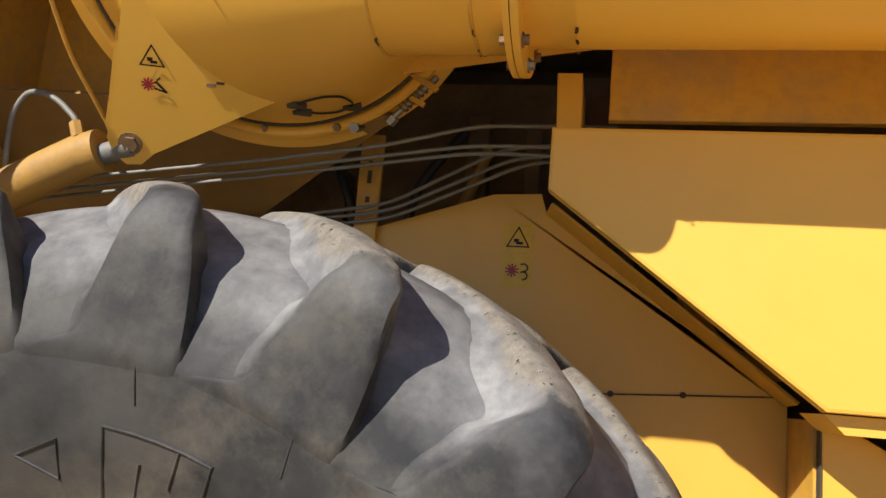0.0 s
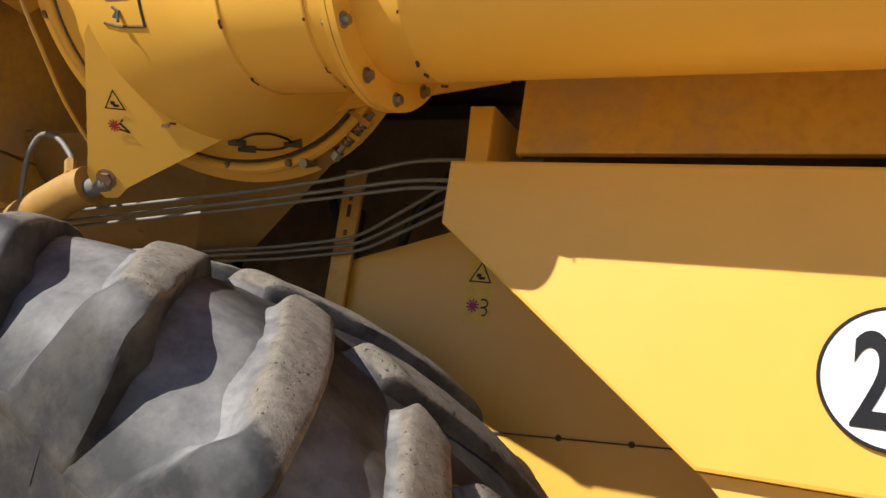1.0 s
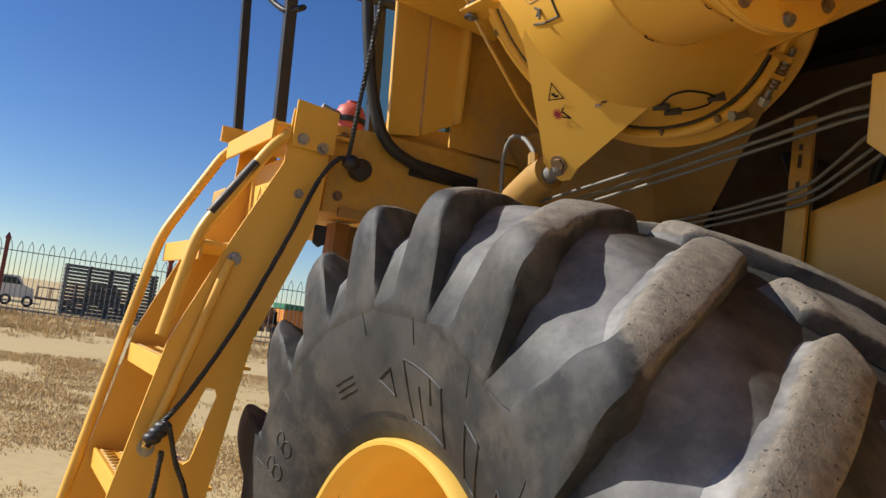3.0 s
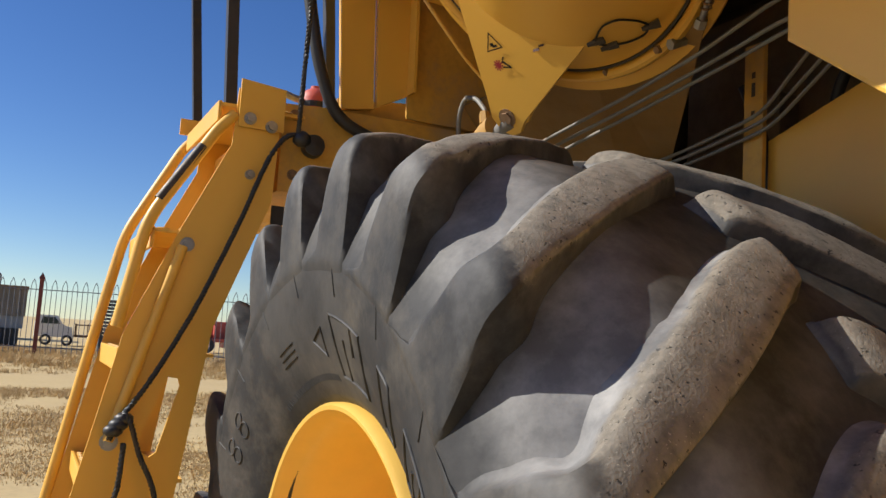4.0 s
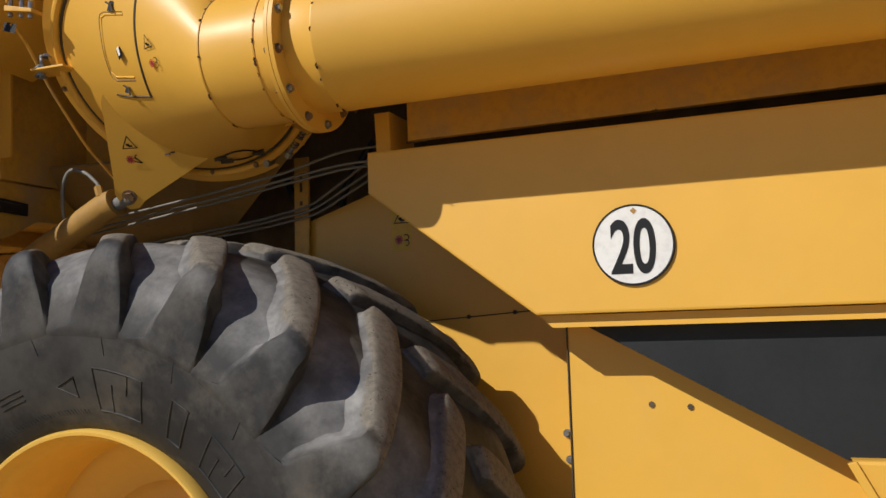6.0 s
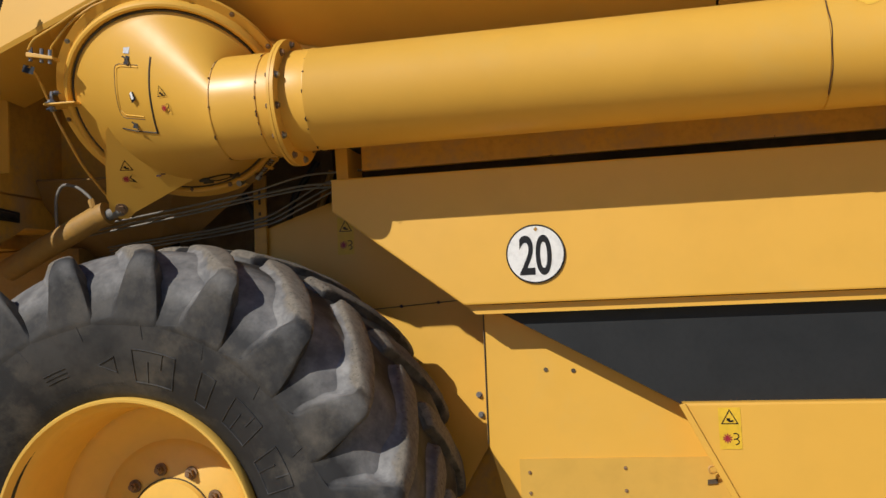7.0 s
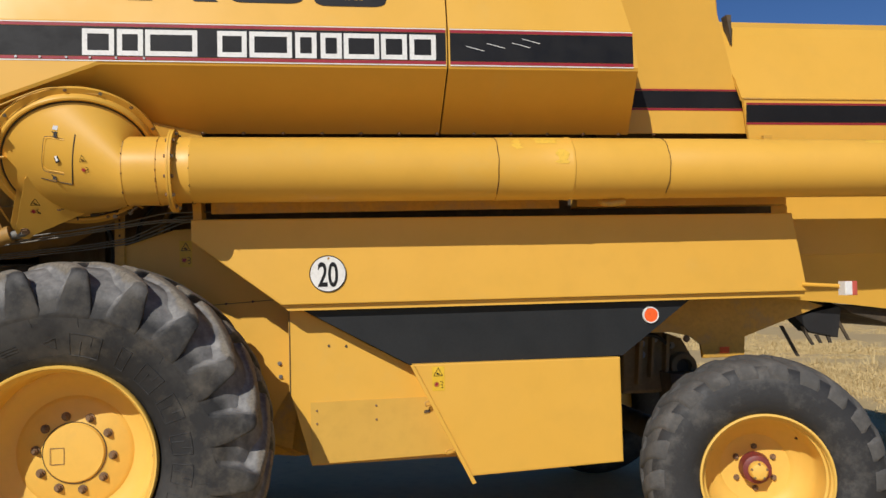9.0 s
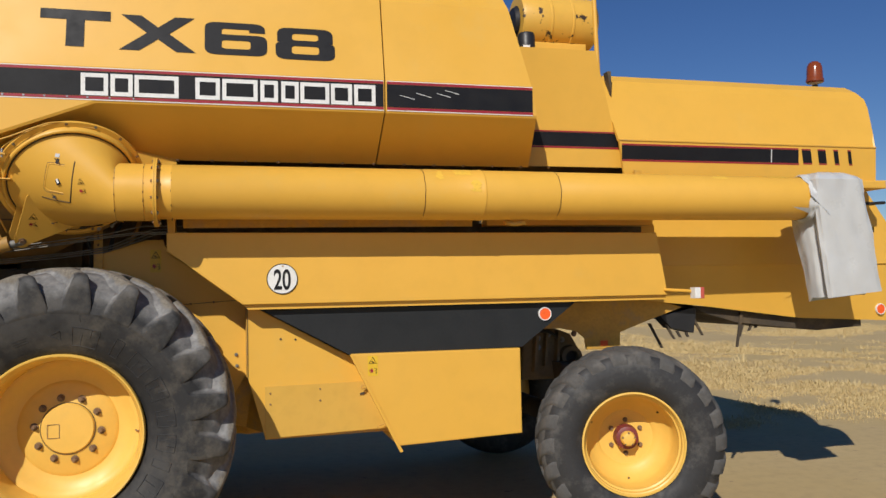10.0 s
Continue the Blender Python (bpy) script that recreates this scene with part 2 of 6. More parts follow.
def hexbolt(bm, at, way, r=0.011, h=0.010, washer=True):
    """A hexagon head on a washer, standing out along way."""
    at, way = Vector(at), Vector(way).normalized()
    side = way.orthogonal().normalized()
    up = way.cross(side)
    for rad, h0, h1, k in ((r * 1.5, 0, h * 0.25, 14), (r, h * 0.25, h, 6)):
        if rad > r and not washer:
            continue
        a = [bm.verts.new(at + way * h0 + (side * math.cos(t) + up * math.sin(t)) * rad) for t in [2 * math.pi * i / k for i in range(k)]]
        b = [bm.verts.new(v.co + way * (h1 - h0)) for v in a]
        for i in range(k):
            bm.faces.new((a[i], a[(i + 1) % k], b[(i + 1) % k], b[i]))
        bm.faces.new(b)
    return bm


def ring_of(bm, centre, normal, up, w, h, t, index=0, lift=0.0, hollow=True):
    """A flat rectangle, or its outline t wide, on a surface."""
    n, u = Vector(normal).normalized(), Vector(up).normalized()
    r = u.cross(n).normalized()
    c = Vector(centre) + n * lift
    outer = [bm.verts.new(c + r * a * w / 2 + u * b * h / 2) for a, b in ((-1, -1), (1, -1), (1, 1), (-1, 1))]
    if not hollow:
        f = bm.faces.new(outer)
        f.material_index = index
        return
    inner = [bm.verts.new(c + r * a * (w / 2 - t) + u * b * (h / 2 - t)) for a, b in ((-1, -1), (1, -1), (1, 1), (-1, 1))]
    for i in range(4):
        f = bm.faces.new((outer[i], outer[(i + 1) % 4], inner[(i + 1) % 4], inner[i]))
        f.material_index = index


def warning_sticker(centre, normal, up, w, h, parent, backing=True, blades=False):
    """A printed label: a triangle with a mark over a struck-out mark, hooks or two blades beside a red star."""
    n, u = Vector(normal).normalized(), Vector(up).normalized()
    u = (u - n * u.dot(n)).normalized()
    r = u.cross(n).normalized()
    c = Vector(centre)
    if backing:
        bm = bmesh.new()
        ring_of(bm, c, n, u, w, h, 0, 0, 0.0015, hollow=False)
        part("warning_sticker", bm, YELLOW_STICKER, parent, "small yellow warning sticker")
    bm = bmesh.new()
    top = c + u * h * 0.24
    tri = [(0, 0.44 * w), (0.40 * w, -0.27 * w), (-0.40 * w, -0.27 * w)]
    out = [bm.verts.new(top + r * x + u * y + n * 0.0022) for x, y in tri]
    inn = [bm.verts.new(top + r * x * 0.80 + u * (y * 0.80 - 0.008 * w) + n * 0.0022) for x, y in tri]
    for i in range(3):
        bm.faces.new((out[i], out[(i + 1) % 3], inn[(i + 1) % 3], inn[i])).material_index = 1
    for x, y, a, b in ((-0.06, -0.05, 0.16, 0.12), (0.05, -0.13, 0.22, 0.09)):
        ring_of(bm, top + r * x * w + u * y * w, n, u, a * w, b * w, 0, 1, 0.0024, hollow=False)
    part("warning_triangle", bm, [BLACK, BLACK], parent, "printed black warning triangle")
    bm = bmesh.new()
    low = c - u * h * 0.24
    for i in range(5):
        t = i * math.pi / 5 + 0.3
        v = r * math.cos(t) + u * math.sin(t)
        s = v.cross(n)
        q = low - r * 0.14 * w
        bm.faces.new([bm.verts.new(q + v * 0.22 * w * a + s * 0.03 * w * b + n * (0.0022 + 0.0001 * i)) for a, b in ((-1, -1), (1, -1), (1, 1), (-1, 1))]).material_index = 2
    if blades:
        for quad in (((0.04, 0.10), (0.13, 0.13), (0.46, -0.20), (0.40, -0.24)), ((0.02, -0.14), (0.05, -0.08), (0.44, -0.19), (0.42, -0.24)), ((0.10, 0.16), (0.22, 0.28), (0.25, 0.24), (0.15, 0.13))):
            bm.faces.new([bm.verts.new(low + r * x * w + u * y * w + n * 0.0023) for x, y in quad]).material_index = 1
    for k in range(0 if blades else 2):
        pts = [low + r * (0.22 * w + 0.15 * w * math.cos(t)) + u * (0.1 * w - k * 0.26 * w + 0.13 * w * math.sin(t)) for t in [2.2 - 0.55 * i for i in range(8)]]
        for p, q in zip(pts, pts[1:]):
            d = (q - p).normalized().cross(n) * 0.025 * w
            bm.faces.new([bm.verts.new(x + n * 0.0023) for x in (p - d, q - d, q + d, p + d)]).material_index = 1
    part("warning_mark", bm, [RED, BLACK, RED], parent, "printed red and black warning mark")


def braid(bm, pts, r, turn=0.03):
    """Twisted rope along points."""
    pts = [Vector(p) for p in pts]
    fine = []
    for i in range(len(pts) - 1):
        p0, p1, p2, p3 = pts[max(i - 1, 0)], pts[i], pts[i + 1], pts[min(i + 2, len(pts) - 1)]
        k = max(2, int((p2 - p1).length / 0.008))
        for j in range(k):
            t = j / k
            fine.append(0.5 * ((2 * p1) + (p2 - p0) * t + (2 * p0 - 5 * p1 + 4 * p2 - p3) * t * t + (3 * p1 - p0 - 3 * p2 + p3) * t ** 3))
    fine.append(pts[-1])
    for phase in (0, math.pi * 2 / 3, math.pi * 4 / 3):
        walkway, run, side = [], 0.0, None
        for i, p in enumerate(fine):
            d = (fine[min(i + 1, len(fine) - 1)] - fine[max(i - 1, 0)]).normalized()
            side = d.orthogonal().normalized() if side is None else (side - d * side.dot(d)).normalized()
            run += (p - fine[i - 1]).length if i else 0
            t = phase + run / turn * 2 * math.pi
            walkway.append(p + (side * math.cos(t) + d.cross(side) * math.sin(t)) * r * 0.55)
        pipe(bm, walkway, r * 0.55, 6)
    return bm


def loft(rings, cap=False):
    bm = bmesh.new()
    lines = [[bm.verts.new(p) for p in r] for r in rings]
    k = len(lines[0])
    for a, b in zip(lines, lines[1:]):
        for i in range(k):
            bm.faces.new((a[i], a[(i + 1) % k], b[(i + 1) % k], b[i]))
    if cap:
        bm.faces.new(lines[0])
        bm.faces.new(lines[-1])
    return bm


def glyphs(bm, boxes, place, t):
    """Plain outlined blocks in place of lettering: boxes of (x0, x1, z0, z1)."""
    for x0, x1, z0, z1 in boxes:
        o = [(x0, z0), (x1, z0), (x1, z1), (x0, z1)]
        k = [(x0 + t, z0 + t), (x1 - t, z0 + t), (x1 - t, z1 - t), (x0 + t, z1 - t)]
        o, k = [bm.verts.new(place(*p)) for p in o], [bm.verts.new(place(*p)) for p in k]
        for i in range(4):
            bm.faces.new((o[i], o[(i + 1) % 4], k[(i + 1) % 4], k[i]))
    return bm


YELLOW_STICKER = material("yellow_sticker", (0.80, 0.50, 0.03), 0.45, bump=0.01)

# ---------------------------------------------------------------- ground
def ground_mesh():
    bm = bmesh.new()
    steps = [-2500, -900, -300, -120, -60, -40, -30] + [-24 + 1.5 * i for i in range(33)] + [30, 40, 60, 120, 300, 900, 2500]
    rows = []
    for y in steps:
        rows.append([bm.verts.new((x, y, 0.05 * noise.noise((x * 0.25, y * 0.25, 3)) * min(1, max(0, (abs(x - 2) + abs(y - 1) - 7) / 8)) if abs(x) < 40 and abs(y) < 40 else 0.0)) for x in steps])
    for a, b in zip(rows, rows[1:]):
        for i in range(len(a) - 1):
            bm.faces.new((a[i], a[i + 1], b[i + 1], b[i]))
    return bm


tagged(part("ground", ground_mesh(), GROUND, smooth=60), "dry sandy ground with straw-coloured grass", "ground", kind="structure")

# ---------------------------------------------------------------- combine harvester
HUB = (0.366, -0.155, 0.875)      # middle of the front tyre
RIM = (0.352, -0.155, 0.875)      # middle of the front rim
REAR = (3.672, -0.065, 0.600)     # middle of the rear tyre
STEER = radians(-16.3)            # the rear wheels are turned
combine = thing("combine_harvester", (2.5, 1.5, 0.0), "old yellow combine harvester parked on dry ground", "combine harvester")


def polar(c, r, deg, y):
    t = radians(deg)
    return Vector((c[0] + r * math.cos(t), y, c[2] + r * math.sin(t)))


# front tyre: casing and lugs
def casing(profile, c, segments=120):
    bm = bmesh.new()
    return lathe(bm, profile, c, "y", segments, closed=True)


TYRE_Y = HUB[1] + 0.063            # middle plane of the wide front tyre
HALF_PROFILE = [(-0.300, 0.403), (-0.330, 0.429), (-0.350, 0.465), (-0.366, 0.50), (-0.385, 0.55), (-0.394, 0.60), (-0.3985, 0.625), (-0.400, 0.640), (-0.388, 0.678), (-0.375, 0.71), (-0.364, 0.735), (-0.347, 0.755),
                (-0.325, 0.773), (-0.300, 0.792), (-0.275, 0.811), (-0.25, 0.825), (-0.22, 0.833), (-0.18, 0.835), (-0.14, 0.833), (-0.09, 0.830), (-0.04, 0.829)]
FRONT_PROFILE = HALF_PROFILE + [(0.0, 0.829)] + [(-y, r) for y, r in HALF_PROFILE[::-1]]


LUG_MARKS = [  # across, radius, degrees, half width, foot of the back slope, floor radius, floor across
    (-0.388, 0.598, -1.0, 0.098, 0.003, 0.590, -0.380), (-0.4005, 0.630, -1.0, 0.097, 0.006, 0.622, -0.392),
    (-0.4025, 0.652, -4.2, 0.063, 0.024, 0.646, -0.396), (-0.4035, 0.690, -4.3, 0.059, 0.030, 0.679, -0.386),
    (-0.4030, 0.738, -4.3, 0.0515, 0.036, 0.711, -0.372), (-0.399, 0.784, -4.1, 0.043, 0.040, 0.739, -0.361),
    (-0.387, 0.814, -4.2, 0.036, 0.042, 0.756, -0.344), (-0.366, 0.828, -3.4, 0.034, 0.042, 0.766, -0.332), (-0.340, 0.835, -2.0, 0.036, 0.042, 0.774, -0.322),
    (-0.30, 0.844, 0.2, 0.041, 0.040, 0.789, -0.300), (-0.25, 0.851, 3.0, 0.044, 0.034, 0.822, -0.25),
    (-0.20, 0.856, 5.7, 0.047, 0.030, 0.832, -0.20), (-0.15, 0.859, 8.5, 0.051, 0.030, 0.831, -0.15),
    (-0.10, 0.861, 11.3, 0.052, 0.030, 0.828, -0.10), (-0.05, 0.862, 13.9, 0.049, 0.028, 0.826, -0.05),
    (-0.02, 0.862, 15.2, 0.043, 0.024, 0.826, -0.015), (-0.004, 0.858, 15.7, 0.038, 0.020, 0.826, 0.006), (0.004, 0.848, 15.9, 0.034, 0.018, 0.826, 0.012)]


def eased(marks, steps):
    """Rows in between, on a smooth curve through the marks."""
    out = []
    for i in range(len(marks) - 1):
        p0, p1, p2, p3 = [marks[min(max(i + k, 0), len(marks) - 1)] for k in (-1, 0, 1, 2)]
        for j in range(steps):
            t = j / steps
            out.append((i + t, [0.5 * (2 * b + (c - a) * t + (2 * a - 5 * b + 4 * c - d) * t * t + (3 * b - a - 3 * c + d) * t ** 3) for a, b, c, d in zip(p0, p1, p2, p3)]))
    return out + [(len(marks) - 1, marks[-1])]


LUG_ROWS = eased(LUG_MARKS, 3)


def front_lug(start, flip):
    """One tread bar, from the side wall over the shoulder to its nose at the middle: a worn flat top, a hollow slope behind, a steep face in front."""
    bm = bmesh.new()
    wear, ledge = bm.verts.layers.float.new("wear"), bm.verts.layers.float.new("ledge")
    rows = []
    sgn = -1 if flip else 1
    for i, (y, r, d, w, b, low, yl) in LUG_ROWS:
        jag = 0.003 * noise.noise((start * 3.1, i * 0.9, 2.0))
        row = []
        for k, (off, depth) in enumerate(((w + b * 1.05, 1.10), (w + b * 0.88, 0.96), (w + b * 0.66, 0.86), (w + b * 0.46, 0.70), (w + b * 0.28, 0.46), (w + b * 0.14, 0.24), (w + b * 0.02, 0.11), (w * 0.92, 0.03), (w * 0.72, -0.02), (w * 0.36, -0.05),
                                          (0.0, -0.06), (-w * 0.36, -0.05), (-w * 0.72, -0.02), (-w * 0.92, 0.03), (-w - 0.001, 0.13), (-w - 0.005, 0.6), (-w - 0.008, 1.10))):
            if 7 <= k <= 13:
                off += 0.003 * noise.noise((start * 1.7, i * 0.7, k * 0.4))
            rr, yy = r + jag * max(0.0, 1 - depth) + (low - r) * depth, y + (yl - y) * depth
            turn = min(d + math.degrees(off / r), 18.4 + 1.5 * max(depth, 0))
            v = bm.verts.new(polar(HUB, rr, start + turn, TYRE_Y + sgn * yy))
            along = min(1.0, max(0.0, (i - 5.6) / 2.2))
            v[wear] = along * (1.0 if 6 <= k <= 13 else 0.75 if k == 5 else 0.55 if k in (4, 14) else 0.2 if k == 3 else 0.0)
            v[ledge] = ((0.7, 0.9, 1.0, 1.0, 0.9, 0.8, 0.6)[k] if k <= 6 else 0.42) * min(1.0, max(0.0, (i - 1.4) / 3.6))
            row.append(v)
        rows.append(row)
    for a, b in zip(rows, rows[1:]):
        for k in range(len(a) - 1):
            bm.faces.new((a[k], a[k + 1], b[k + 1], b[k]))
    bm.faces.new(rows[0])
    bm.faces.new(rows[-1][::-1])
    return bm


front_wheel = part("front_wheel", lathe(bmesh.new(), [(-0.240, 0.415), (-0.264, 0.4145), (-0.272, 0.409), (-0.270, 0.402), (-0.262, 0.398), (-0.240, 0.394), (-0.230, 0.389), (-0.222, 0.384), (-0.200, 0.381), (-0.188, 0.378), (-0.05, 0.375), (-0.02, 0.370), (-0.02, 0.355),
                   (-0.005, 0.33), (0.02, 0.29), (0.024, 0.255), (0.008, 0.235), (0.004, 0.0), (0.03, 0.0), (0.05, 0.30), (0.05, 0.38), (0.25, 0.405), (0.38, 0.44)], RIM, "y", 96, caps=False), RIM_YELLOW, combine, "yellow steel front wheel with deep rim", 40)
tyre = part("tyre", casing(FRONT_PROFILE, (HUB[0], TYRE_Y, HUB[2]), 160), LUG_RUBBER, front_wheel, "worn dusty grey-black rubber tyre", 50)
dust_and_shade = tyre.data.attributes.new("ledge", "FLOAT", "POINT")
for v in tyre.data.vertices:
    shoulder = min(1.0, max(0.35, (abs(v.co.y - TYRE_Y) - 0.10) / 0.16))      # dust thinned at the crown, painting in the shade between the lugs
    dust_and_shade.data[v.index].value = shoulder * min(0.85, max(0.0, (math.hypot(v.co.x - HUB[0], v.co.z - HUB[2]) - 0.65) * 9))
for i in range(20):
    for flip in (False, True):
        part("tread_lug", front_lug(51.0 + 18 * i + (9 if flip else 0), flip), LUG_RUBBER, front_wheel, smooth=40)
for i in range(10):
    p = polar(RIM, 0.1675, 30 + 36 * i, RIM[1] + 0.004)
    bm = bmesh.new()
    hexbolt(bm, p, (0, -1, 0), 0.0135, 0.020)
    pipe(bm, [p + Vector((0, -0.018, 0)), p + Vector((0, -0.030, 0))], 0.008, 8)
    part("wheel_nut", bm, RUST, front_wheel)
part("hub_cover", lathe(bmesh.new(), [(-0.012, 0.0), (-0.012, 0.05), (-0.008, 0.128), (0.003, 0.136)], RIM, "y", 48), RIM_YELLOW, front_wheel, smooth=30)
part("hub_seam", lathe(bmesh.new(), [(0.0035, 0.1355), (0.0005, 0.1360), (0.0005, 0.1385), (0.0035, 0.1390)], RIM, "y", 64, closed=True), DARK, front_wheel)

# rear tyre
REAR_PROFILE = [(-0.175, 0.312), (-0.200, 0.335), (-0.216, 0.37), (-0.222, 0.41), (-0.220, 0.46), (-0.208, 0.515), (-0.185, 0.555), (-0.13, 0.576), (0.0, 0.583), (0.13, 0.576), (0.185, 0.555), (0.208, 0.515), (0.220, 0.46), (0.222, 0.41), (0.216, 0.37), (0.175, 0.312)]
rear_wheel = part("rear_wheel", lathe(bmesh.new(), [(-0.190, 0.306), (-0.200, 0.312), (-0.198, 0.322), (-0.180, 0.322), (-0.176, 0.309), (-0.172, 0.302), (-0.150, 0.298), (-0.144, 0.288), (-0.02, 0.282), (0.015, 0.268), (0.035, 0.245), (0.062, 0.225), (0.072, 0.20), (0.095, 0.175), (0.102, 0.13), (0.100, 0.0),
                  (0.12, 0.0), (0.13, 0.2), (0.17, 0.30), (0.20, 0.322)], REAR, "y", 80, caps=False), RIM_YELLOW, combine, "yellow steel rear wheel", 32)
rear_tyre = part("tyre", casing(REAR_PROFILE, REAR, 96), [RUBBER, DUSTY_TREAD], rear_wheel, "worn grey rubber tyre with dusty tread", 50)
for f in rear_tyre.data.polygons:
    f.material_index = 1 if math.hypot(f.center.x - REAR[0], f.center.z - REAR[2]) > 0.55 else 0


def rear_lug(start, flip):
    bm = bmesh.new()
    rows = []
    sgn = -1 if flip else 1
    for i, (y, r, low, d, w) in enumerate([(-0.212, 0.49, 0.47, 0, 0.046), (-0.213, 0.53, 0.51, 0, 0.042), (-0.196, 0.568, 0.54, 1, 0.040), (-0.14, 0.586, 0.56, 4, 0.040), (-0.05, 0.595, 0.57, 9, 0.042), (0.03, 0.595, 0.57, 13, 0.036)]):
        rows.append([bm.verts.new(polar(REAR, rr, start + d + math.degrees(o / r), REAR[1] + sgn * y * (0.96 if rr == low else 1))) for o, rr in ((w * 1.35, low), (w, r - 0.004), (w * 0.7, r), (-w * 0.7, r), (-w, r - 0.004), (-w * 1.35, low))])
    for a, b in zip(rows, rows[1:]):
        for k in range(5):
            bm.faces.new((a[k], a[k + 1], b[k + 1], b[k]))
    bm.faces.new(rows[0])
    bm.faces.new(rows[-1][::-1])
    return bm


for i in range(22):
    for flip in (False, True):
        part("tread_lug", rear_lug(360 / 22 * (i + (0.5 if flip else 0)), flip), DUSTY_TREAD, rear_wheel, smooth=50)

# long side panel with its folded lower edge
panel = part("side_panel", slab(bmesh.new(), [(0.846, 1.934), (3.950, 1.934), (4.022, 1.518), (1.268, 1.512), (0.846, 1.83)], 0.0, 0.03, 0.006), YELLOW, combine, "long flat yellow side panel")
part("folded_edge", slab(bmesh.new(), [(1.27, 1.510), (4.02, 1.516), (4.02, 1.488), (1.30, 1.482)], 0.026, 0.19), YELLOW, panel)
# dark sheet behind the slot, put there in place of its shade
part("top_gap", slab(bmesh.new(), [(0.86, 2.10), (3.95, 2.10), (3.95, 1.90), (0.86, 1.90)], 0.21, 0.24), DARK, combine, "dark sheet standing for shade in the gap above the panel")
sign = part("speed_sign", lathe(bmesh.new(), [(-0.006, 0.0), (-0.006, 0.086), (-0.004, 0.0875), (0.0, 0.0875)], (1.496, 0, 1.66), "y", 64), WHITE, panel, "round white speed sign with black border")
part("sign_border", lathe(bmesh.new(), [(-0.0065, 0.0855), (-0.0075, 0.0862), (-0.0075, 0.0895), (-0.001, 0.0905)], (1.496, 0, 1.66), "y", 64, closed=True), BLACK, panel)

# charcoal band below the panel
band = part("charcoal_band", slab(bmesh.new(), [(1.365, 1.486), (3.402, 1.493), (3.014, 1.205), (1.90, 1.194)], 0.07, 0.09), CHARCOAL, combine, "dark charcoal lower side band")
# front lower plates
plate = part("front_plate", slab(bmesh.new(), [(0.447, 1.83), (0.70, 1.913), (0.80, 1.918), (0.812, 1.88), (1.29, 1.52), (1.29, 1.539), (0.447, 1.485)], 0.40, 0.412), YELLOW, combine, "flat yellow plate behind the front wheel")
part("lower_plate", slab(bmesh.new(), [(0.447, 1.487), (1.292, 1.5395), (1.295, 1.07), (1.13, 0.80), (0.447, 0.80)], 0.402, 0.414), YELLOW, combine)
part("mid_plate", slab(bmesh.new(), [(1.30, 1.49), (1.36, 1.482), (1.93, 1.17), (2.17, 0.72), (1.40, 0.70), (1.30, 1.06)], 0.17, 0.19, 0.004), YELLOW, combine)
part("patch_plate", slab(bmesh.new(), [(1.398, 1.012), (2.02, 1.02), (2.17, 0.727), (1.402, 0.703)], 0.164, 0.1695), DULL_YELLOW, combine, "dull yellow patch plate")
toolbox = part("box_cover", slab(bmesh.new(), [(1.905, 1.20), (2.985, 1.20), (2.987, 0.665), (2.19, 0.632)], 0.03, 0.55, 0.008), YELLOW, combine, "yellow box-shaped side cover")

# upper body
def cover(name, x0, x1, rows, label="", x_shift=None, thick=0.02, mat=None, parent=None):
    """A sheet that runs along x, folded along the (y, z) rows."""
    pts = []
    for i, (y, z) in enumerate(rows):
        a, b = (x0, x1) if x_shift is None else x_shift[i]
        pts.append([(a + (b - a) * k / 6, y, z) for k in range(7)])
    return part(name, thicken(sheet(*pts), thick), mat or YELLOW, parent or combine, label)


UPPER = [(0.02, 2.355), (-0.305, 2.605), (-0.312, 2.62), (-0.312, 2.80), (-0.20, 3.30), (0.0, 3.75)]
def tank_side():
    xs = [-0.30, -0.12, 0.04, 0.27, 0.508, 0.9, 1.3, 1.7, 2.065]
    fold = lambda x: min(2.605, 2.605 + (x - 0.508) * 0.385)
    rows = [[(x, 0.02, min(2.355, fold(x) - 0.02)) for x in xs], [(x, -0.305, fold(x)) for x in xs], [(x, -0.312, fold(x) + 0.015) for x in xs]]
    return part("tank_panel", thicken(sheet(*rows, *[[(x, y, z) for x in xs] for y, z in UPPER[3:]]), 0.02), YELLOW, combine, "yellow grain tank side panel with black band")


tank_side()
cover("tank_panel", 0, 0, UPPER, "yellow grain tank end panel with black band", [(2.073, 3.06), (2.073, 3.0), (2.073, 3.0), (2.073, 2.97), (2.073, 2.87), (2.073, 2.72)])
cover("middle_cover", 0, 0, [(0.085, 2.375), (0.075, 2.60), (0.02, 3.14), (0.5, 3.15)], "yellow middle cover", [(2.9, 3.78), (2.9, 3.70), (2.9, 3.55), (2.9, 3.55)])
cover("engine_cover", 0, 0, [(0.02, 2.28), (0.0, 2.545), (0.02, 2.56), (0.055, 2.665), (0.12, 2.86), (0.145, 2.93), (0.175, 2.985), (0.24, 3.035), (0.32, 3.055), (0.6, 3.065), (2.6, 3.065)], "yellow engine cover",
      [(3.74, 5.725), (3.70, 5.72), (3.70, 5.72), (3.685, 5.748)] + [(3.60, x) for x in (5.770, 5.762, 5.715, 5.68, 5.64, 5.62, 5.62)])
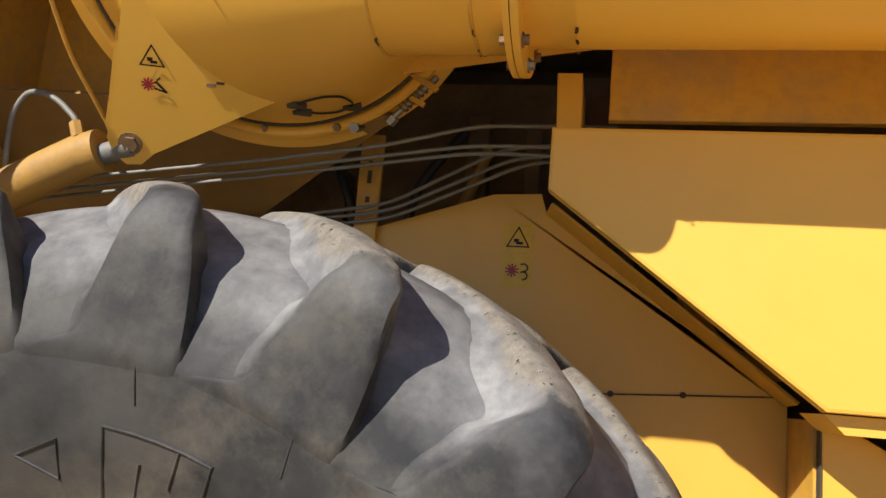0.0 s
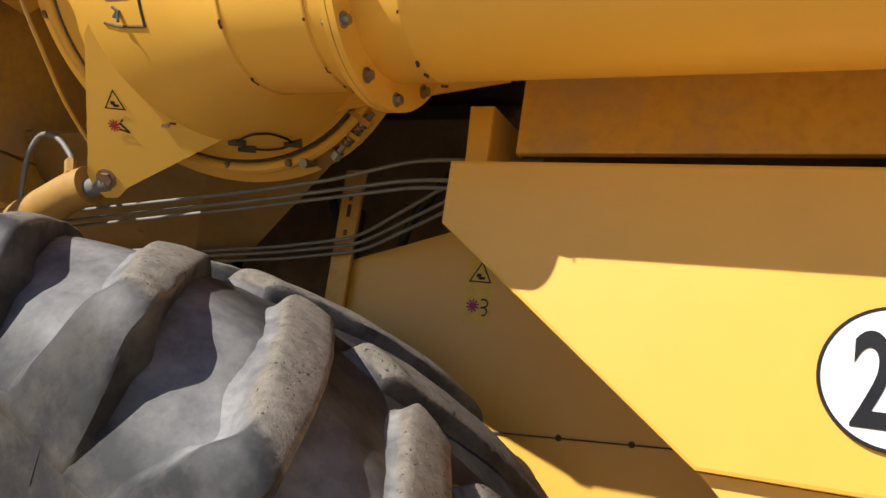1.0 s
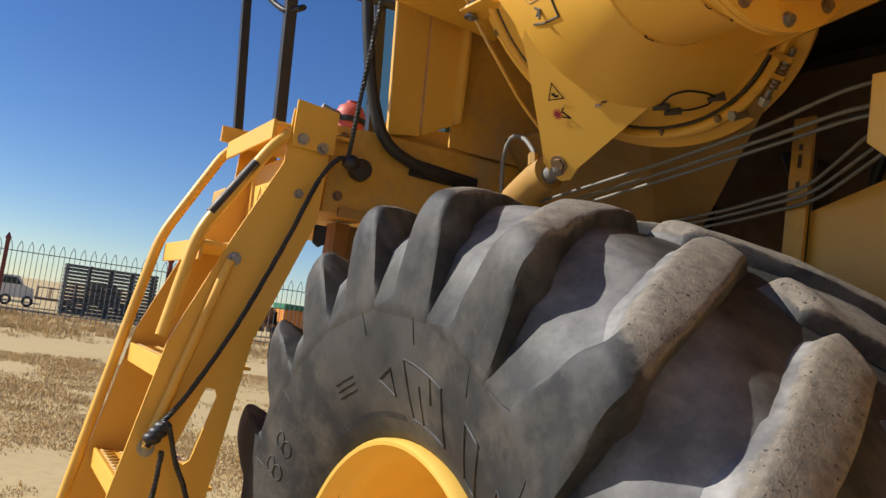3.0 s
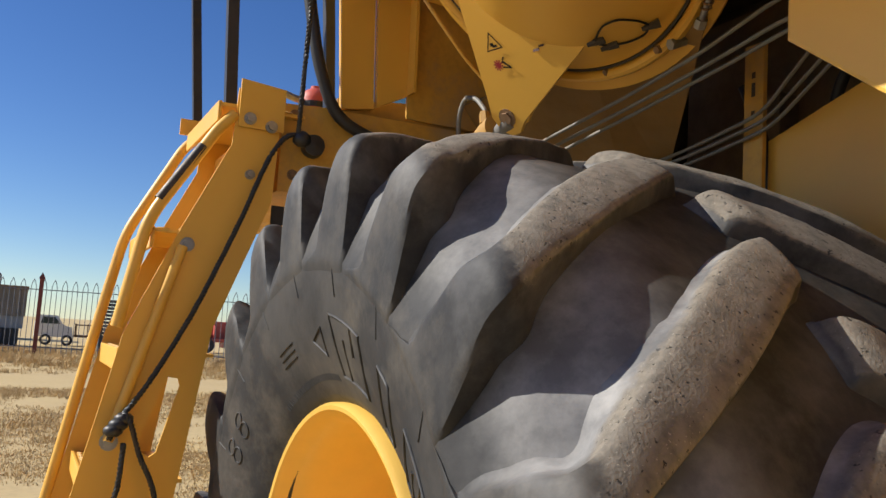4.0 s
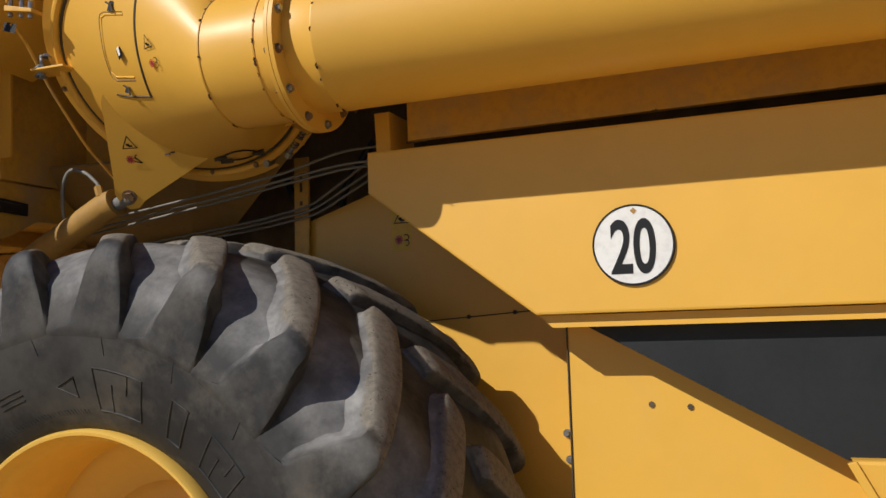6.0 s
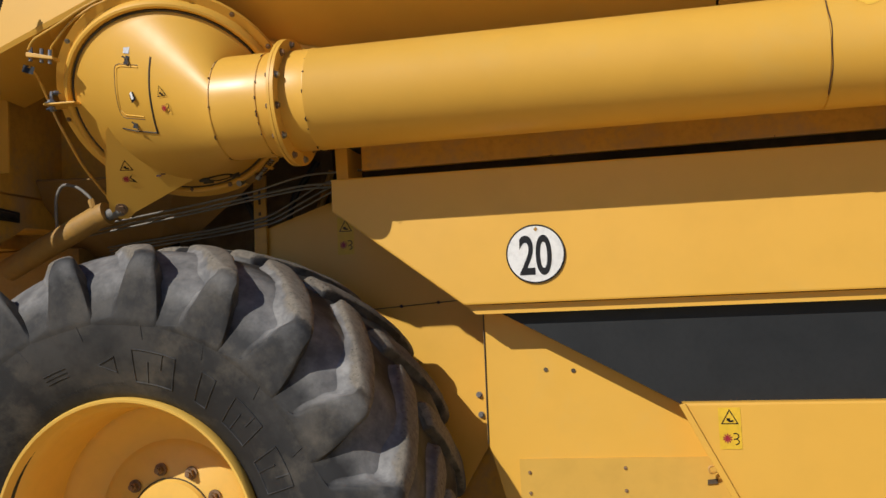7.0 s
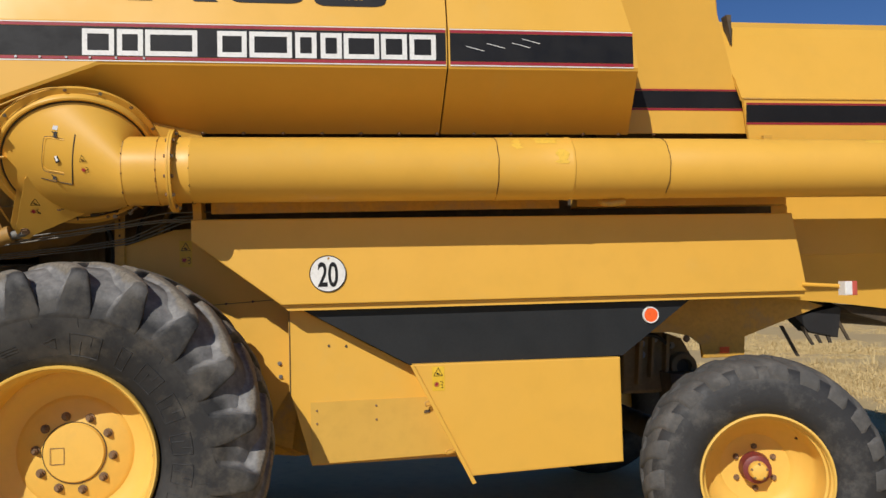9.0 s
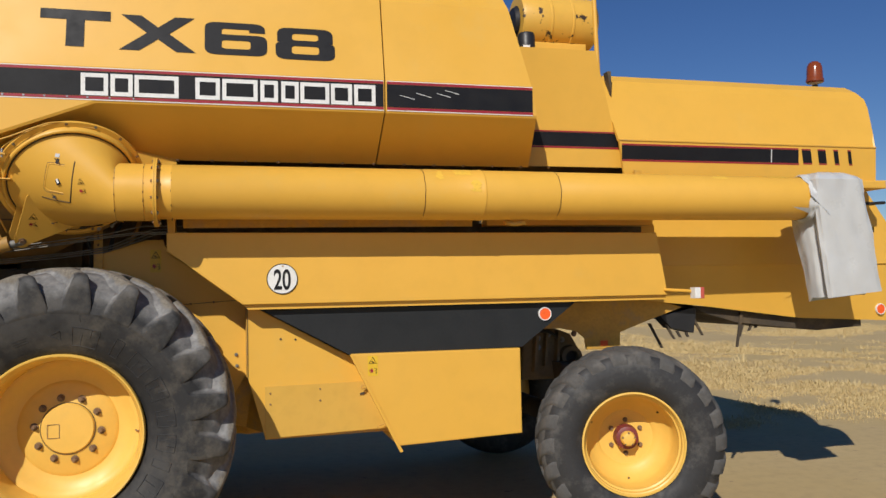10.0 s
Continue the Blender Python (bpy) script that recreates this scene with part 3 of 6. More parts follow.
part("end_cap", thicken(sheet([(5.725, 0.02, 2.28), (5.80, 0.12, 2.28), (5.83, 0.4, 2.28)], [(5.720, 0.005, 2.55), (5.80, 0.12, 2.55), (5.83, 0.4, 2.55)], [(5.748, 0.055, 2.665), (5.80, 0.14, 2.67), (5.83, 0.4, 2.67)], [(5.77, 0.12, 2.86), (5.795, 0.18, 2.87), (5.82, 0.4, 2.87)], [(5.762, 0.145, 2.93), (5.775, 0.2, 2.95), (5.79, 0.4, 2.96)], [(5.715, 0.175, 2.985), (5.72, 0.24, 3.0), (5.73, 0.4, 3.03)], [(5.68, 0.24, 3.035), (5.67, 0.3, 3.04), (5.65, 0.4, 3.055)]), 0.012), YELLOW, combine, "rounded yellow engine cover end", 60)
rear_panel = part("rear_panel", slab(bmesh.new(), [(3.60, 2.32), (5.85, 2.32), (6.10, 1.98), (6.13, 1.715), (3.60, 1.715)], 0.30, 0.32, 0.004), YELLOW, combine, "yellow rear side panel")
part("lower_skirt", thicken(sheet([(3.80, 0.322, 1.74), (4.5, 0.322, 1.74), (5.3, 0.322, 1.74), (6.13, 0.322, 1.74)], [(3.80, 0.36, 1.50), (4.47, 0.37, 1.432), (5.31, 0.38, 1.322), (6.14, 0.385, 1.28)]), 0.012), YELLOW, rear_panel)

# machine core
# dark boxes that fill the body behind the panels
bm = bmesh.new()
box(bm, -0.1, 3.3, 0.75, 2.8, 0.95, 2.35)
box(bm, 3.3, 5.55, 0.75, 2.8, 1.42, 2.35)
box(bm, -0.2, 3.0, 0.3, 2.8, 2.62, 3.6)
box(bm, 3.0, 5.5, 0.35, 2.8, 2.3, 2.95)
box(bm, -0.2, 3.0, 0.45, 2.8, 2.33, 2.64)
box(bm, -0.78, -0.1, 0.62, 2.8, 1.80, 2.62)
part("inner_frame", bm, DARK, combine, "dark brown boxes filling the machine core")
# added wall and ribs; the brown is lightened in place of bounce light
INNER = material("bounce_brown_interior", (0.17, 0.105, 0.045), 0.8, second=(0.09, 0.06, 0.03), scale=6, bump=0.3, bump_scale=20, dust=(0.26, 0.18, 0.09), dust_limit=0.5)
part("inner_wall", slab(bmesh.new(), [(-0.05, 1.62), (1.0, 1.62), (1.0, 2.25), (-0.05, 2.25)], 0.64, 0.66), INNER, combine, "added brown inner wall, colour lightened for bounce light")
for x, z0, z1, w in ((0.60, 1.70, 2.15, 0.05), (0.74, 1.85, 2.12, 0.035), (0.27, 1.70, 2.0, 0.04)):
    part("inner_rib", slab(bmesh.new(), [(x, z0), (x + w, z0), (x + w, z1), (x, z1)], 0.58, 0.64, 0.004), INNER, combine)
part("inner_bar", pipe(bmesh.new(), [(0.52, 0.56, 1.70), (0.66, 0.55, 2.06)], 0.014, 10), GRIME_SHADE_YELLOW, combine, smooth=40)


# unseen panel, added to cut the sky light under the machine
part("far_panel", slab(bmesh.new(), [(0.85, 1.93), (4.0, 1.93), (4.0, 1.45), (3.1, 1.2), (3.1, 0.62), (1.2, 0.62), (0.85, 1.2)], 2.80, 2.83), YELLOW, combine, "unseen far-side panel added to block sky light")


# ---------------------------------------------------------------- unloading elbow on its slanted ring
RING_C, RING_N = Vector((0.363, -0.099, 2.202)), Vector((0.25, -1.0, -0.95)).normalized()
RING_U = (Vector((0, 0, 1)) - RING_N * RING_N.z).normalized()
RING_R = RING_U.cross(RING_N).normalized()


def on_ring(rad, deg, out=0.0):
    t = radians(deg)
    return RING_C + (RING_R * math.cos(t) + RING_U * math.sin(t)) * rad + RING_N * out


def turned_ring(profile, segments=72, closed=True):
    rows = [[on_ring(r, 360 * i / segments, o) for i in range(segments)] for o, r in profile]
    return loft(rows + ([rows[0]] if closed else []))


V0, VN = Vector((0.091, 0.006, 1.886)), Vector((0.294, -1.0, -0.828)).normalized()
stub = [Vector((0.604, -0.197 + 0.1565 * math.cos(radians(2 * i)), 2.142 + 0.1565 * math.sin(radians(2 * i)))) for i in range(180)]
elbow_rows = [[] for _ in range(20)]
for i in range(160):
    t = radians(2.25 * i)
    side = RING_R * math.cos(t) + RING_U * math.sin(t)
    rim = RING_C + side * 0.312 + RING_N * 0.0125
    # the outermost straight line from the rim to the stub's end
    far = min(stub, key=lambda p: math.atan2(max(1e-4, (p - rim).dot(RING_N)), (p - rim).dot(side)))
    line = [RING_C + side * 0.318 + RING_N * -0.03, RING_C + side * 0.318 + RING_N * 0.005, RING_C + side * 0.3165 + RING_N * 0.0098, rim] + [rim.lerp(far, k / 16) for k in range(1, 17)]
    for row, p in zip(elbow_rows, line):
        row.append(p)
bm = loft(elbow_rows)
elbow = part("auger_elbow", bm, YELLOW, combine, "smooth domed yellow auger elbow", 50)
part("stub_pipe", lathe(bmesh.new(), [(0.60, 0.157), (0.795, 0.157), (0.795, 0.14), (0.60, 0.14)], (0, -0.197, 2.142), "x", 64, closed=True), YELLOW, elbow, smooth=30)
for x in (0.600, 0.745):
    part("weld_seam", lathe(bmesh.new(), [(x, 0.156), (x + 0.002, 0.1595), (x + 0.005, 0.1595), (x + 0.007, 0.156)], (0, -0.197, 2.142), "x", 64, closed=True), YELLOW_OLD, elbow, smooth=60)
rnd = random.Random(4)
for x, rad in ((0.6035, 0.1597), (0.7485, 0.1597), (0.8905, 0.1527)):
    for i in range(9):
        a0 = rnd.uniform(100, 290)
        arc = [Vector((x + rnd.uniform(-0.002, 0.002), -0.197 + rad * math.cos(radians(a0 + k * 1.6)), 2.142 + rad * math.sin(radians(a0 + k * 1.6)))) for k in range(rnd.randint(2, 5))]
        part("seam_chip", pipe(bmesh.new(), arc, rnd.uniform(0.0012, 0.0028), 5), CHIPPED, elbow, smooth=60)
ring = part("swivel_ring", turned_ring([(-0.03, 0.326), (0.004, 0.326), (0.012, 0.331), (0.015, 0.338), (0.012, 0.345), (0.003, 0.350), (-0.012, 0.352), (-0.014, 0.378), (-0.03, 0.378)]), YELLOW, combine, "yellow bolted swivel ring", 35)
for i in (0, 1, 2, 3, 4, 6, 8, 10):
    bm = bmesh.new()
    hexbolt(bm, on_ring(0.369, 8 + 360 * i / 16, -0.012), RING_N, 0.0055, 0.006)
    part("ring_bolt", bm, RUST if i % 3 else STEEL, ring)
part("ring_gap", turned_ring([(-0.01, 0.3185), (0.008, 0.3190), (0.008, 0.3240), (-0.01, 0.3240)]), DARK, ring)
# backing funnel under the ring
# sheet colour holds both grease and the shade below the ring
part("lower_funnel", thicken(sheet([(-0.32, 0.11, 2.03), (0.25, 0.11, 2.01), (0.548, 0.14, 2.00)], [(-0.46, 0.45, 1.770), (-0.025, 0.43, 1.787), (0.122, 0.43, 1.82)]), 0.010), GREASY_SHADED, combine, "grimy yellow sloping funnel sheet, darkened for shade")
# round back wall the ring is mounted on
part("ring_wall", thicken(sheet([(0.10, 0.06, 2.05), (0.4, 0.06, 2.02), (0.9, 0.08, 2.10)], [(0.04, -0.03, 2.24), (0.4, -0.03, 2.22), (0.9, 0.03, 2.30)], [(0.04, -0.20, 2.52), (0.4, -0.10, 2.45), (0.9, 0.02, 2.36)]), 0.012), YELLOW, combine)

# access door, latches and label on the elbow, laid onto its curve
bpy.context.view_layer.update()


def on_elbow(x, z):
    ok, place, normal, _ = elbow.ray_cast((x, -1.5, z), (0, 1, 0))
    return (place, normal) if ok else (Vector((x, -0.25, z)), Vector((0, -1, 0)))


def elbow_line(name, pts, r, mat, lift=0.0):
    fine = []
    for (x0, z0), (x1, z1) in zip(pts, pts[1:]):
        fine += [on_elbow(x0 + (x1 - x0) * k / 8, z0 + (z1 - z0) * k / 8) for k in range(8)]
    fine.append(on_elbow(*pts[-1]))
    return part(name, pipe(bmesh.new(), [p + n * lift for p, n in fine], r, 6), mat, elbow, smooth=60)


elbow_line("door_seam", [(0.363, 2.267), (0.292, 2.282), (0.277, 2.280), (0.271, 2.270), (0.251, 2.193), (0.245, 2.153), (0.250, 2.143), (0.262, 2.136), (0.343, 2.119)], 0.0017, RUST, -0.0006)
elbow_line("door_rim", [(0.363, 2.261), (0.296, 2.275), (0.281, 2.272), (0.258, 2.193), (0.252, 2.158), (0.266, 2.143), (0.343, 2.126)], 0.0032, YELLOW, -0.001)
# dark lines draw the shadow along the door flap's edges
elbow_line("door_edge", [(0.412, 2.285), (0.397, 2.203), (0.385, 2.131), (0.373, 2.079)], 0.0034, DARK)
elbow_line("door_edge", [(0.373, 2.079), (0.282, 2.098), (0.228, 2.114)], 0.0026, DARK)
for x, z, w, h in ((0.326, 2.288, 0.014, 0.026), (0.296, 2.113, 0.016, 0.020)):
    p, n = on_elbow(x, z)
    bm = bmesh.new()
    ring_of(bm, p, n, (0.35, 0, 1), w, h, 0, 0, 0.004, hollow=False)
    latch = part("door_latch", bm, BLACK, elbow)
    part("latch_wire", pipe(bmesh.new(), [p + n * 0.006 + Vector((dx, 0, dz)) for dx, dz in ((-0.012, 0.012), (0.004, 0.002), (0.010, -0.016))], 0.0025, 6), DARK, latch)
p, n = on_elbow(0.326, 2.317)
bm = bmesh.new()
ring_of(bm, p, n, (0.2, 0, 1), 0.022, 0.020, 0, 0, 0.001, hollow=False)
part("paint_blotch", bm, STEEL, elbow)
p, n = on_elbow(0.320, 2.188)
bm = bmesh.new()
ring_of(bm, p, n, (-0.35, 0, 1), 0.022, 0.040, 0, 0, 0.002, hollow=False)
part("maker_plate", bm, BLACK, elbow)
bm = bmesh.new()
ring_of(bm, p, n, (-0.35, 0, 1), 0.011, 0.024, 0, 0, 0.0032, hollow=False)
part("plate_mark", bm, WHITE, elbow)
p, n = on_elbow(0.443, 2.157)
warning_sticker(p + n * 0.002, n, (0, 0, 1), 0.046, 0.100, elbow, backing=False)
# clamps, hoses and bolts round the ring
part("ring_clamp", slab(bmesh.new(), [(-0.030, 2.208), (0.082, 2.206), (0.082, 2.200), (-0.030, 2.202)], -0.235, -0.170, 0.002), YELLOW, ring)
part("clamp_bolt", pipe(bmesh.new(), [(-0.018, -0.21, 2.250), (-0.018, -0.21, 2.185)], 0.006, 8), STEEL, ring)
for x, z, h in ((-0.018, 2.190, 0.011), (-0.018, 2.212, 0.012), (0.0, 2.240, 0.010)):
    bm = bmesh.new()
    hexbolt(bm, (x, -0.21, z), (0, 0, 1), h, 0.01)
    part("clamp_nut", bm, STEEL, ring)
part("hose_bracket", slab(bmesh.new(), [(-0.015, 2.345), (0.078, 2.322), (0.080, 2.312), (-0.015, 2.330)], -0.335, -0.300, 0.002), YELLOW_OLD, ring)
for x, z in ((-0.008, 2.34), (0.03, 2.332), (0.06, 2.325)):
    part("bracket_bolt", pipe(bmesh.new(), [(x, -0.32, z - 0.022), (x, -0.32, z + 0.022)], 0.006, 6), STEEL, ring)
bm = bmesh.new()
ring_of(bm, (-0.033, -0.30, 2.300), (0.1, -1, -0.2), (0.3, 0, 1), 0.038, 0.024, 0, hollow=False)
part("hanging_tag", bm, BLACK, ring)
for pts in ([(-0.005, -0.335, 2.350), (0.019, -0.345, 2.376), (0.121, -0.358, 2.411), (0.201, -0.37, 2.444), (0.30, -0.36, 2.485), (0.42, -0.33, 2.49)],
            [(0.058, -0.31, 2.335), (0.062, -0.318, 2.356), (0.147, -0.351, 2.411), (0.24, -0.35, 2.463), (0.34, -0.34, 2.478), (0.50, -0.30, 2.47)],
            [(-0.03, -0.30, 2.31), (-0.022, -0.262, 2.275), (-0.033, -0.165, 2.170), (-0.028, -0.04, 2.036), (0.00, 0.06, 1.94)]):
    part("thin_hose", pipe(bmesh.new(), pts, 0.0042, 8, 4, 0.04), YELLOW_OLD, ring, smooth=60)
# wire loop at the ring's lower edge
loop = [(0.397, 0.007, 1.966), (0.425, -0.008, 1.968), (0.459, -0.022, 1.970), (0.486, -0.011, 1.975), (0.492, 0.030, 1.980), (0.478, 0.068, 1.985), (0.449, 0.081, 1.978), (0.419, 0.065, 1.969), (0.395, 0.040, 1.965), (0.390, 0.020, 1.965), (0.397, 0.007, 1.966)]
part("wire_loop", pipe(bmesh.new(), loop, 0.0021, 6, 3, 0.012), BLACK, ring, smooth=60)
for p in (loop[0], loop[5], loop[8]):
    part("wire_clip", pipe(bmesh.new(), [Vector(p) + Vector((0.012, 0.012, 0.004)), Vector(p) + Vector((-0.012, -0.008, -0.006))], [0.010, 0.004], 6), DARK, ring)

# bracket plate below the elbow, with its pin and cylinder


def on_plate(x, z, lift=0.0):
    y = V0.y + (VN.x * (x - V0.x) + VN.z * (z - V0.z)) / -VN.y
    return Vector((x, y, z)) + VN * lift


outline = [(0.215, 2.19), (0.145, 2.112), (0.070, 1.930), (0.052, 1.892), (0.056, 1.868), (0.074, 1.853), (0.100, 1.855), (0.128, 1.874), (0.405, 1.992), (0.43, 2.06), (0.36, 2.15)]
bm = bmesh.new()
fr, bk = [bm.verts.new(on_plate(x, z)) for x, z in outline], [bm.verts.new(on_plate(x, z, -0.012)) for x, z in outline]
bm.faces.new(fr), bm.faces.new(bk[::-1])
for i in range(len(outline)):
    bm.faces.new((fr[i], bk[i], bk[(i + 1) % len(outline)], fr[(i + 1) % len(outline)]))
vplate = part("bracket_plate", bm, YELLOW, combine, "yellow triangular bracket plate")
rear_outline = [(x - 0.022, z) for x, z in outline[:8]] + [(0.22, 1.93), (0.30, 2.10)]
bm = bmesh.new()
fr, bk = [bm.verts.new(on_plate(x, z, -0.060)) for x, z in rear_outline], [bm.verts.new(on_plate(x, z, -0.070)) for x, z in rear_outline]
bm.faces.new(fr), bm.faces.new(bk[::-1])
for i in range(len(rear_outline)):
    bm.faces.new((fr[i], bk[i], bk[(i + 1) % len(rear_outline)], fr[(i + 1) % len(rear_outline)]))
part("clevis_plate", bm, YELLOW, vplate)
bm = bmesh.new()
hexbolt(bm, on_plate(0.090, 1.886), VN, 0.0145, 0.007)
part("pin_bolt", bm, RUST, vplate)
warning_sticker(on_plate(0.158, 1.996), VN, (0, 0, 1), 0.056, 0.100, vplate, backing=False, blades=True)
bm = bmesh.new()
for dx, dz, w, h in ((0, 0, 0.016, 0.009), (0.016, 0.004, 0.014, 0.006)):
    ring_of(bm, on_plate(0.252 + dx, 1.986 + dz), VN, (0, 0, 1), w, h, 0, 0, 0.001, hollow=False)
part("paint_chip", bm, CHIPPED, vplate)
# cylinder and hose nut take the darker yellow in place of missing shade
cylinder = part("lift_cylinder", pipe(bmesh.new(), [(0.020, 0.03, 1.878), (-0.02, 0.03, 1.866), (-0.40, 0.06, 1.70)], 0.041, 24), GRIME_SHADE_YELLOW, combine, "grimy dull-yellow hydraulic cylinder, darkened for shade", 40)
part("cylinder_rod", pipe(bmesh.new(), [(0.088, 0.02, 1.886), (0.02, 0.03, 1.87)], 0.020, 16), TUBE_STEEL, cylinder, smooth=40)
part("cylinder_hose", pipe(bmesh.new(), [(-0.030, 0.02, 1.915), (-0.040, 0.02, 1.935), (-0.088, 0.02, 1.976), (-0.150, 0.02, 1.990), (-0.176, 0.02, 1.945), (-0.182, 0.03, 1.86), (-0.182, 0.04, 1.82)], 0.0058, 10, 5, 0.03), TUBE_STEEL, cylinder, smooth=50)
part("hose_nut", pipe(bmesh.new(), [(-0.020, 0.01, 1.895), (-0.034, 0.015, 1.925)], 0.012, 6), GRIME_SHADE_YELLOW, cylinder)

# hydraulic pipes
RUNS = [[(0.95, 0.15, 1.984), (0.700, 0.15, 1.982), (0.52, 0.15, 1.938), (0.30, 0.15, 1.905), (-0.25, 0.13, 1.83)],
        [(0.95, 0.155, 1.946), (0.69, 0.165, 1.948), (0.53, 0.18, 1.930), (0.30, 0.17, 1.892), (-0.25, 0.15, 1.815)],
        [(0.95, 0.175, 1.934), (0.69, 0.185, 1.940), (0.55, 0.20, 1.925), (0.30, 0.19, 1.885), (-0.25, 0.17, 1.806)],
        [(0.95, 0.22, 1.975), (0.74, 0.24, 1.968), (0.485, 0.34, 1.868), (0.28, 0.35, 1.838), (-0.2, 0.36, 1.79)],
        [(0.95, 0.24, 1.958), (0.76, 0.26, 1.956), (0.487, 0.35, 1.856), (0.28, 0.36, 1.828), (-0.2, 0.37, 1.78)],
        [(0.95, 0.24, 1.945), (0.79, 0.26, 1.948), (0.490, 0.36, 1.843), (0.28, 0.37, 1.815), (-0.2, 0.38, 1.77)]]
for run in RUNS:
    part("hydraulic_pipe", pipe(bmesh.new(), run, 0.0038, 10, 4, 0.05), TUBE_STEEL, combine, smooth=60)
bm = bmesh.new()
slab(bm, [(0.405, 2.03), (0.455, 2.03), (0.455, 1.70), (0.405, 1.70)], 0.375, 0.385, 0.002)
bracket = part("pipe_bracket", bm, YELLOW_OLD, combine, "yellow slotted pipe bracket")
for z, h in ((1.965, 0.010), (1.935, 0.022), (1.885, 0.010)):
    bm = bmesh.new()
    ring_of(bm, (0.43, 0.374, z), (0, -1, 0), (0, 0, 1), 0.010, h * 1.3, 0, hollow=False)
    part("slot", bm, DARK, bracket)
# spring latch on the ring's lower edge
bm = bmesh.new()
pts = [Vector((0.556, 0.125, 2.000)).lerp(Vector((0.602, 0.105, 2.036)), k / 40) for k in range(41)]
axis = (pts[-1] - pts[0]).normalized()
s1 = axis.orthogonal().normalized()
s2 = axis.cross(s1)
pipe(bm, [p + (s1 * math.cos(k * 0.95) + s2 * math.sin(k * 0.95)) * 0.0085 for k, p in enumerate(pts)], 0.0021, 6)
part("latch_spring", bm, RUST, combine, "rusty coil spring")
part("latch_rod", pipe(bmesh.new(), [(0.530, 0.135, 1.980), (0.625, 0.095, 2.053)], 0.006, 10), STEEL, combine, smooth=40)
part("latch_nut", pipe(bmesh.new(), [(0.532, 0.135, 1.978), (0.543, 0.130, 1.989)], 0.011, 6), STEEL, combine)
part("latch_arm", slab(bmesh.new(), [(0.560, 2.062), (0.625, 2.022), (0.632, 2.030), (0.568, 2.070)], 0.085, 0.092), YELLOW_OLD, combine)
part("latch_stop", slab(bmesh.new(), [(0.575, 2.012), (0.602, 1.998), (0.606, 2.006), (0.579, 2.020)], 0.100, 0.106), YELLOW_OLD, combine)
for x, y, z, h in ((0.437, 0.120, 1.966, 0.008), (0.470, 0.125, 1.968, 0.011), (0.30, 0.105, 1.955, 0.007)):
    part("funnel_bolt", pipe(bmesh.new(), [(x, y + 0.03, z + 0.01), (x - 0.003, y, z - 0.004)], h, 6), RUST if h < 0.01 else STEEL, combine)
for pts in ([(0.60, 0.55, 2.10), (0.50, 0.53, 1.96), (0.47, 0.55, 1.84), (0.46, 0.60, 1.70)], [(0.33, 0.45, 1.98), (0.38, 0.46, 1.86), (0.37, 0.50, 1.72)]):
    part("rubber_hose", pipe(bmesh.new(), pts, 0.012, 10, 4, 0.06), BLACK_PAINT, combine, smooth=60)

# flange bolts of the tube, tube joints and hook
flange = part("auger_flange", lathe(bmesh.new(), [(0.797, 0.14), (0.797, 0.190), (0.806, 0.190), (0.806, 0.14)], (0, -0.197, 2.142), "x", 72, closed=True), YELLOW, combine, "round bolted yellow tube flange", 30)
part("flange_plate", lathe(bmesh.new(), [(0.8075, 0.14), (0.8075, 0.190), (0.818, 0.190), (0.818, 0.14)], (0, -0.197, 2.142), "x", 72, closed=True), YELLOW, flange, smooth=30)
for i in range(12):
    t = radians(15 + 30 * i)
    bm = bmesh.new()
    c = Vector((0.818, -0.197 + 0.172 * math.cos(t), 2.142 + 0.172 * math.sin(t)))
    hexbolt(bm, c, (1, 0, 0), 0.0075, 0.010)
    part("flange_bolt", bm, STEEL if i % 2 else RUST, flange)
    bm = bmesh.new()
    hexbolt(bm, c - Vector((0.021, 0, 0)), (-1, 0, 0), 0.0075, 0.010)
    part("flange_nut", bm, RUST, flange)
tube = part("auger_tube", lathe(bmesh.new(), [(0.818, 0.151), (0.885, 0.151), (0.888, 0.1525), (0.892, 0.1525), (0.895, 0.151), (2.290, 0.1505), (2.292, 0.148), (2.295, 0.148), (2.297, 0.1515), (2.645, 0.1515), (2.650, 0.1535), (2.662, 0.1535), (2.667, 0.1500),
            (3.13, 0.1490), (3.133, 0.1465), (3.136, 0.1465), (3.139, 0.1480), (4.955, 0.143), (4.955, 0.13), (0.818, 0.13)], (0, -0.197, 2.146), "x", 72, closed=True), YELLOW, combine, "long round yellow unloading auger tube", 30)
for x, rad in ((2.2935, 0.1512), (3.1345, 0.1492)):
    arc = [Vector((x + 0.0015 * math.sin(9 * a), -0.197 + rad * math.cos(a), 2.146 + rad * math.sin(a))) for a in [radians(100 + 4 * k) for k in range(36)]]
    part("tube_seam", pipe(bmesh.new(), arc, 0.0016, 5), CHIPPED, tube)
FRESH = material("fresh_yellow_paint", (0.84, 0.52, 0.07), 0.35, second=(0.78, 0.46, 0.065), scale=4, bump=0.03)
rnd = random.Random(11)
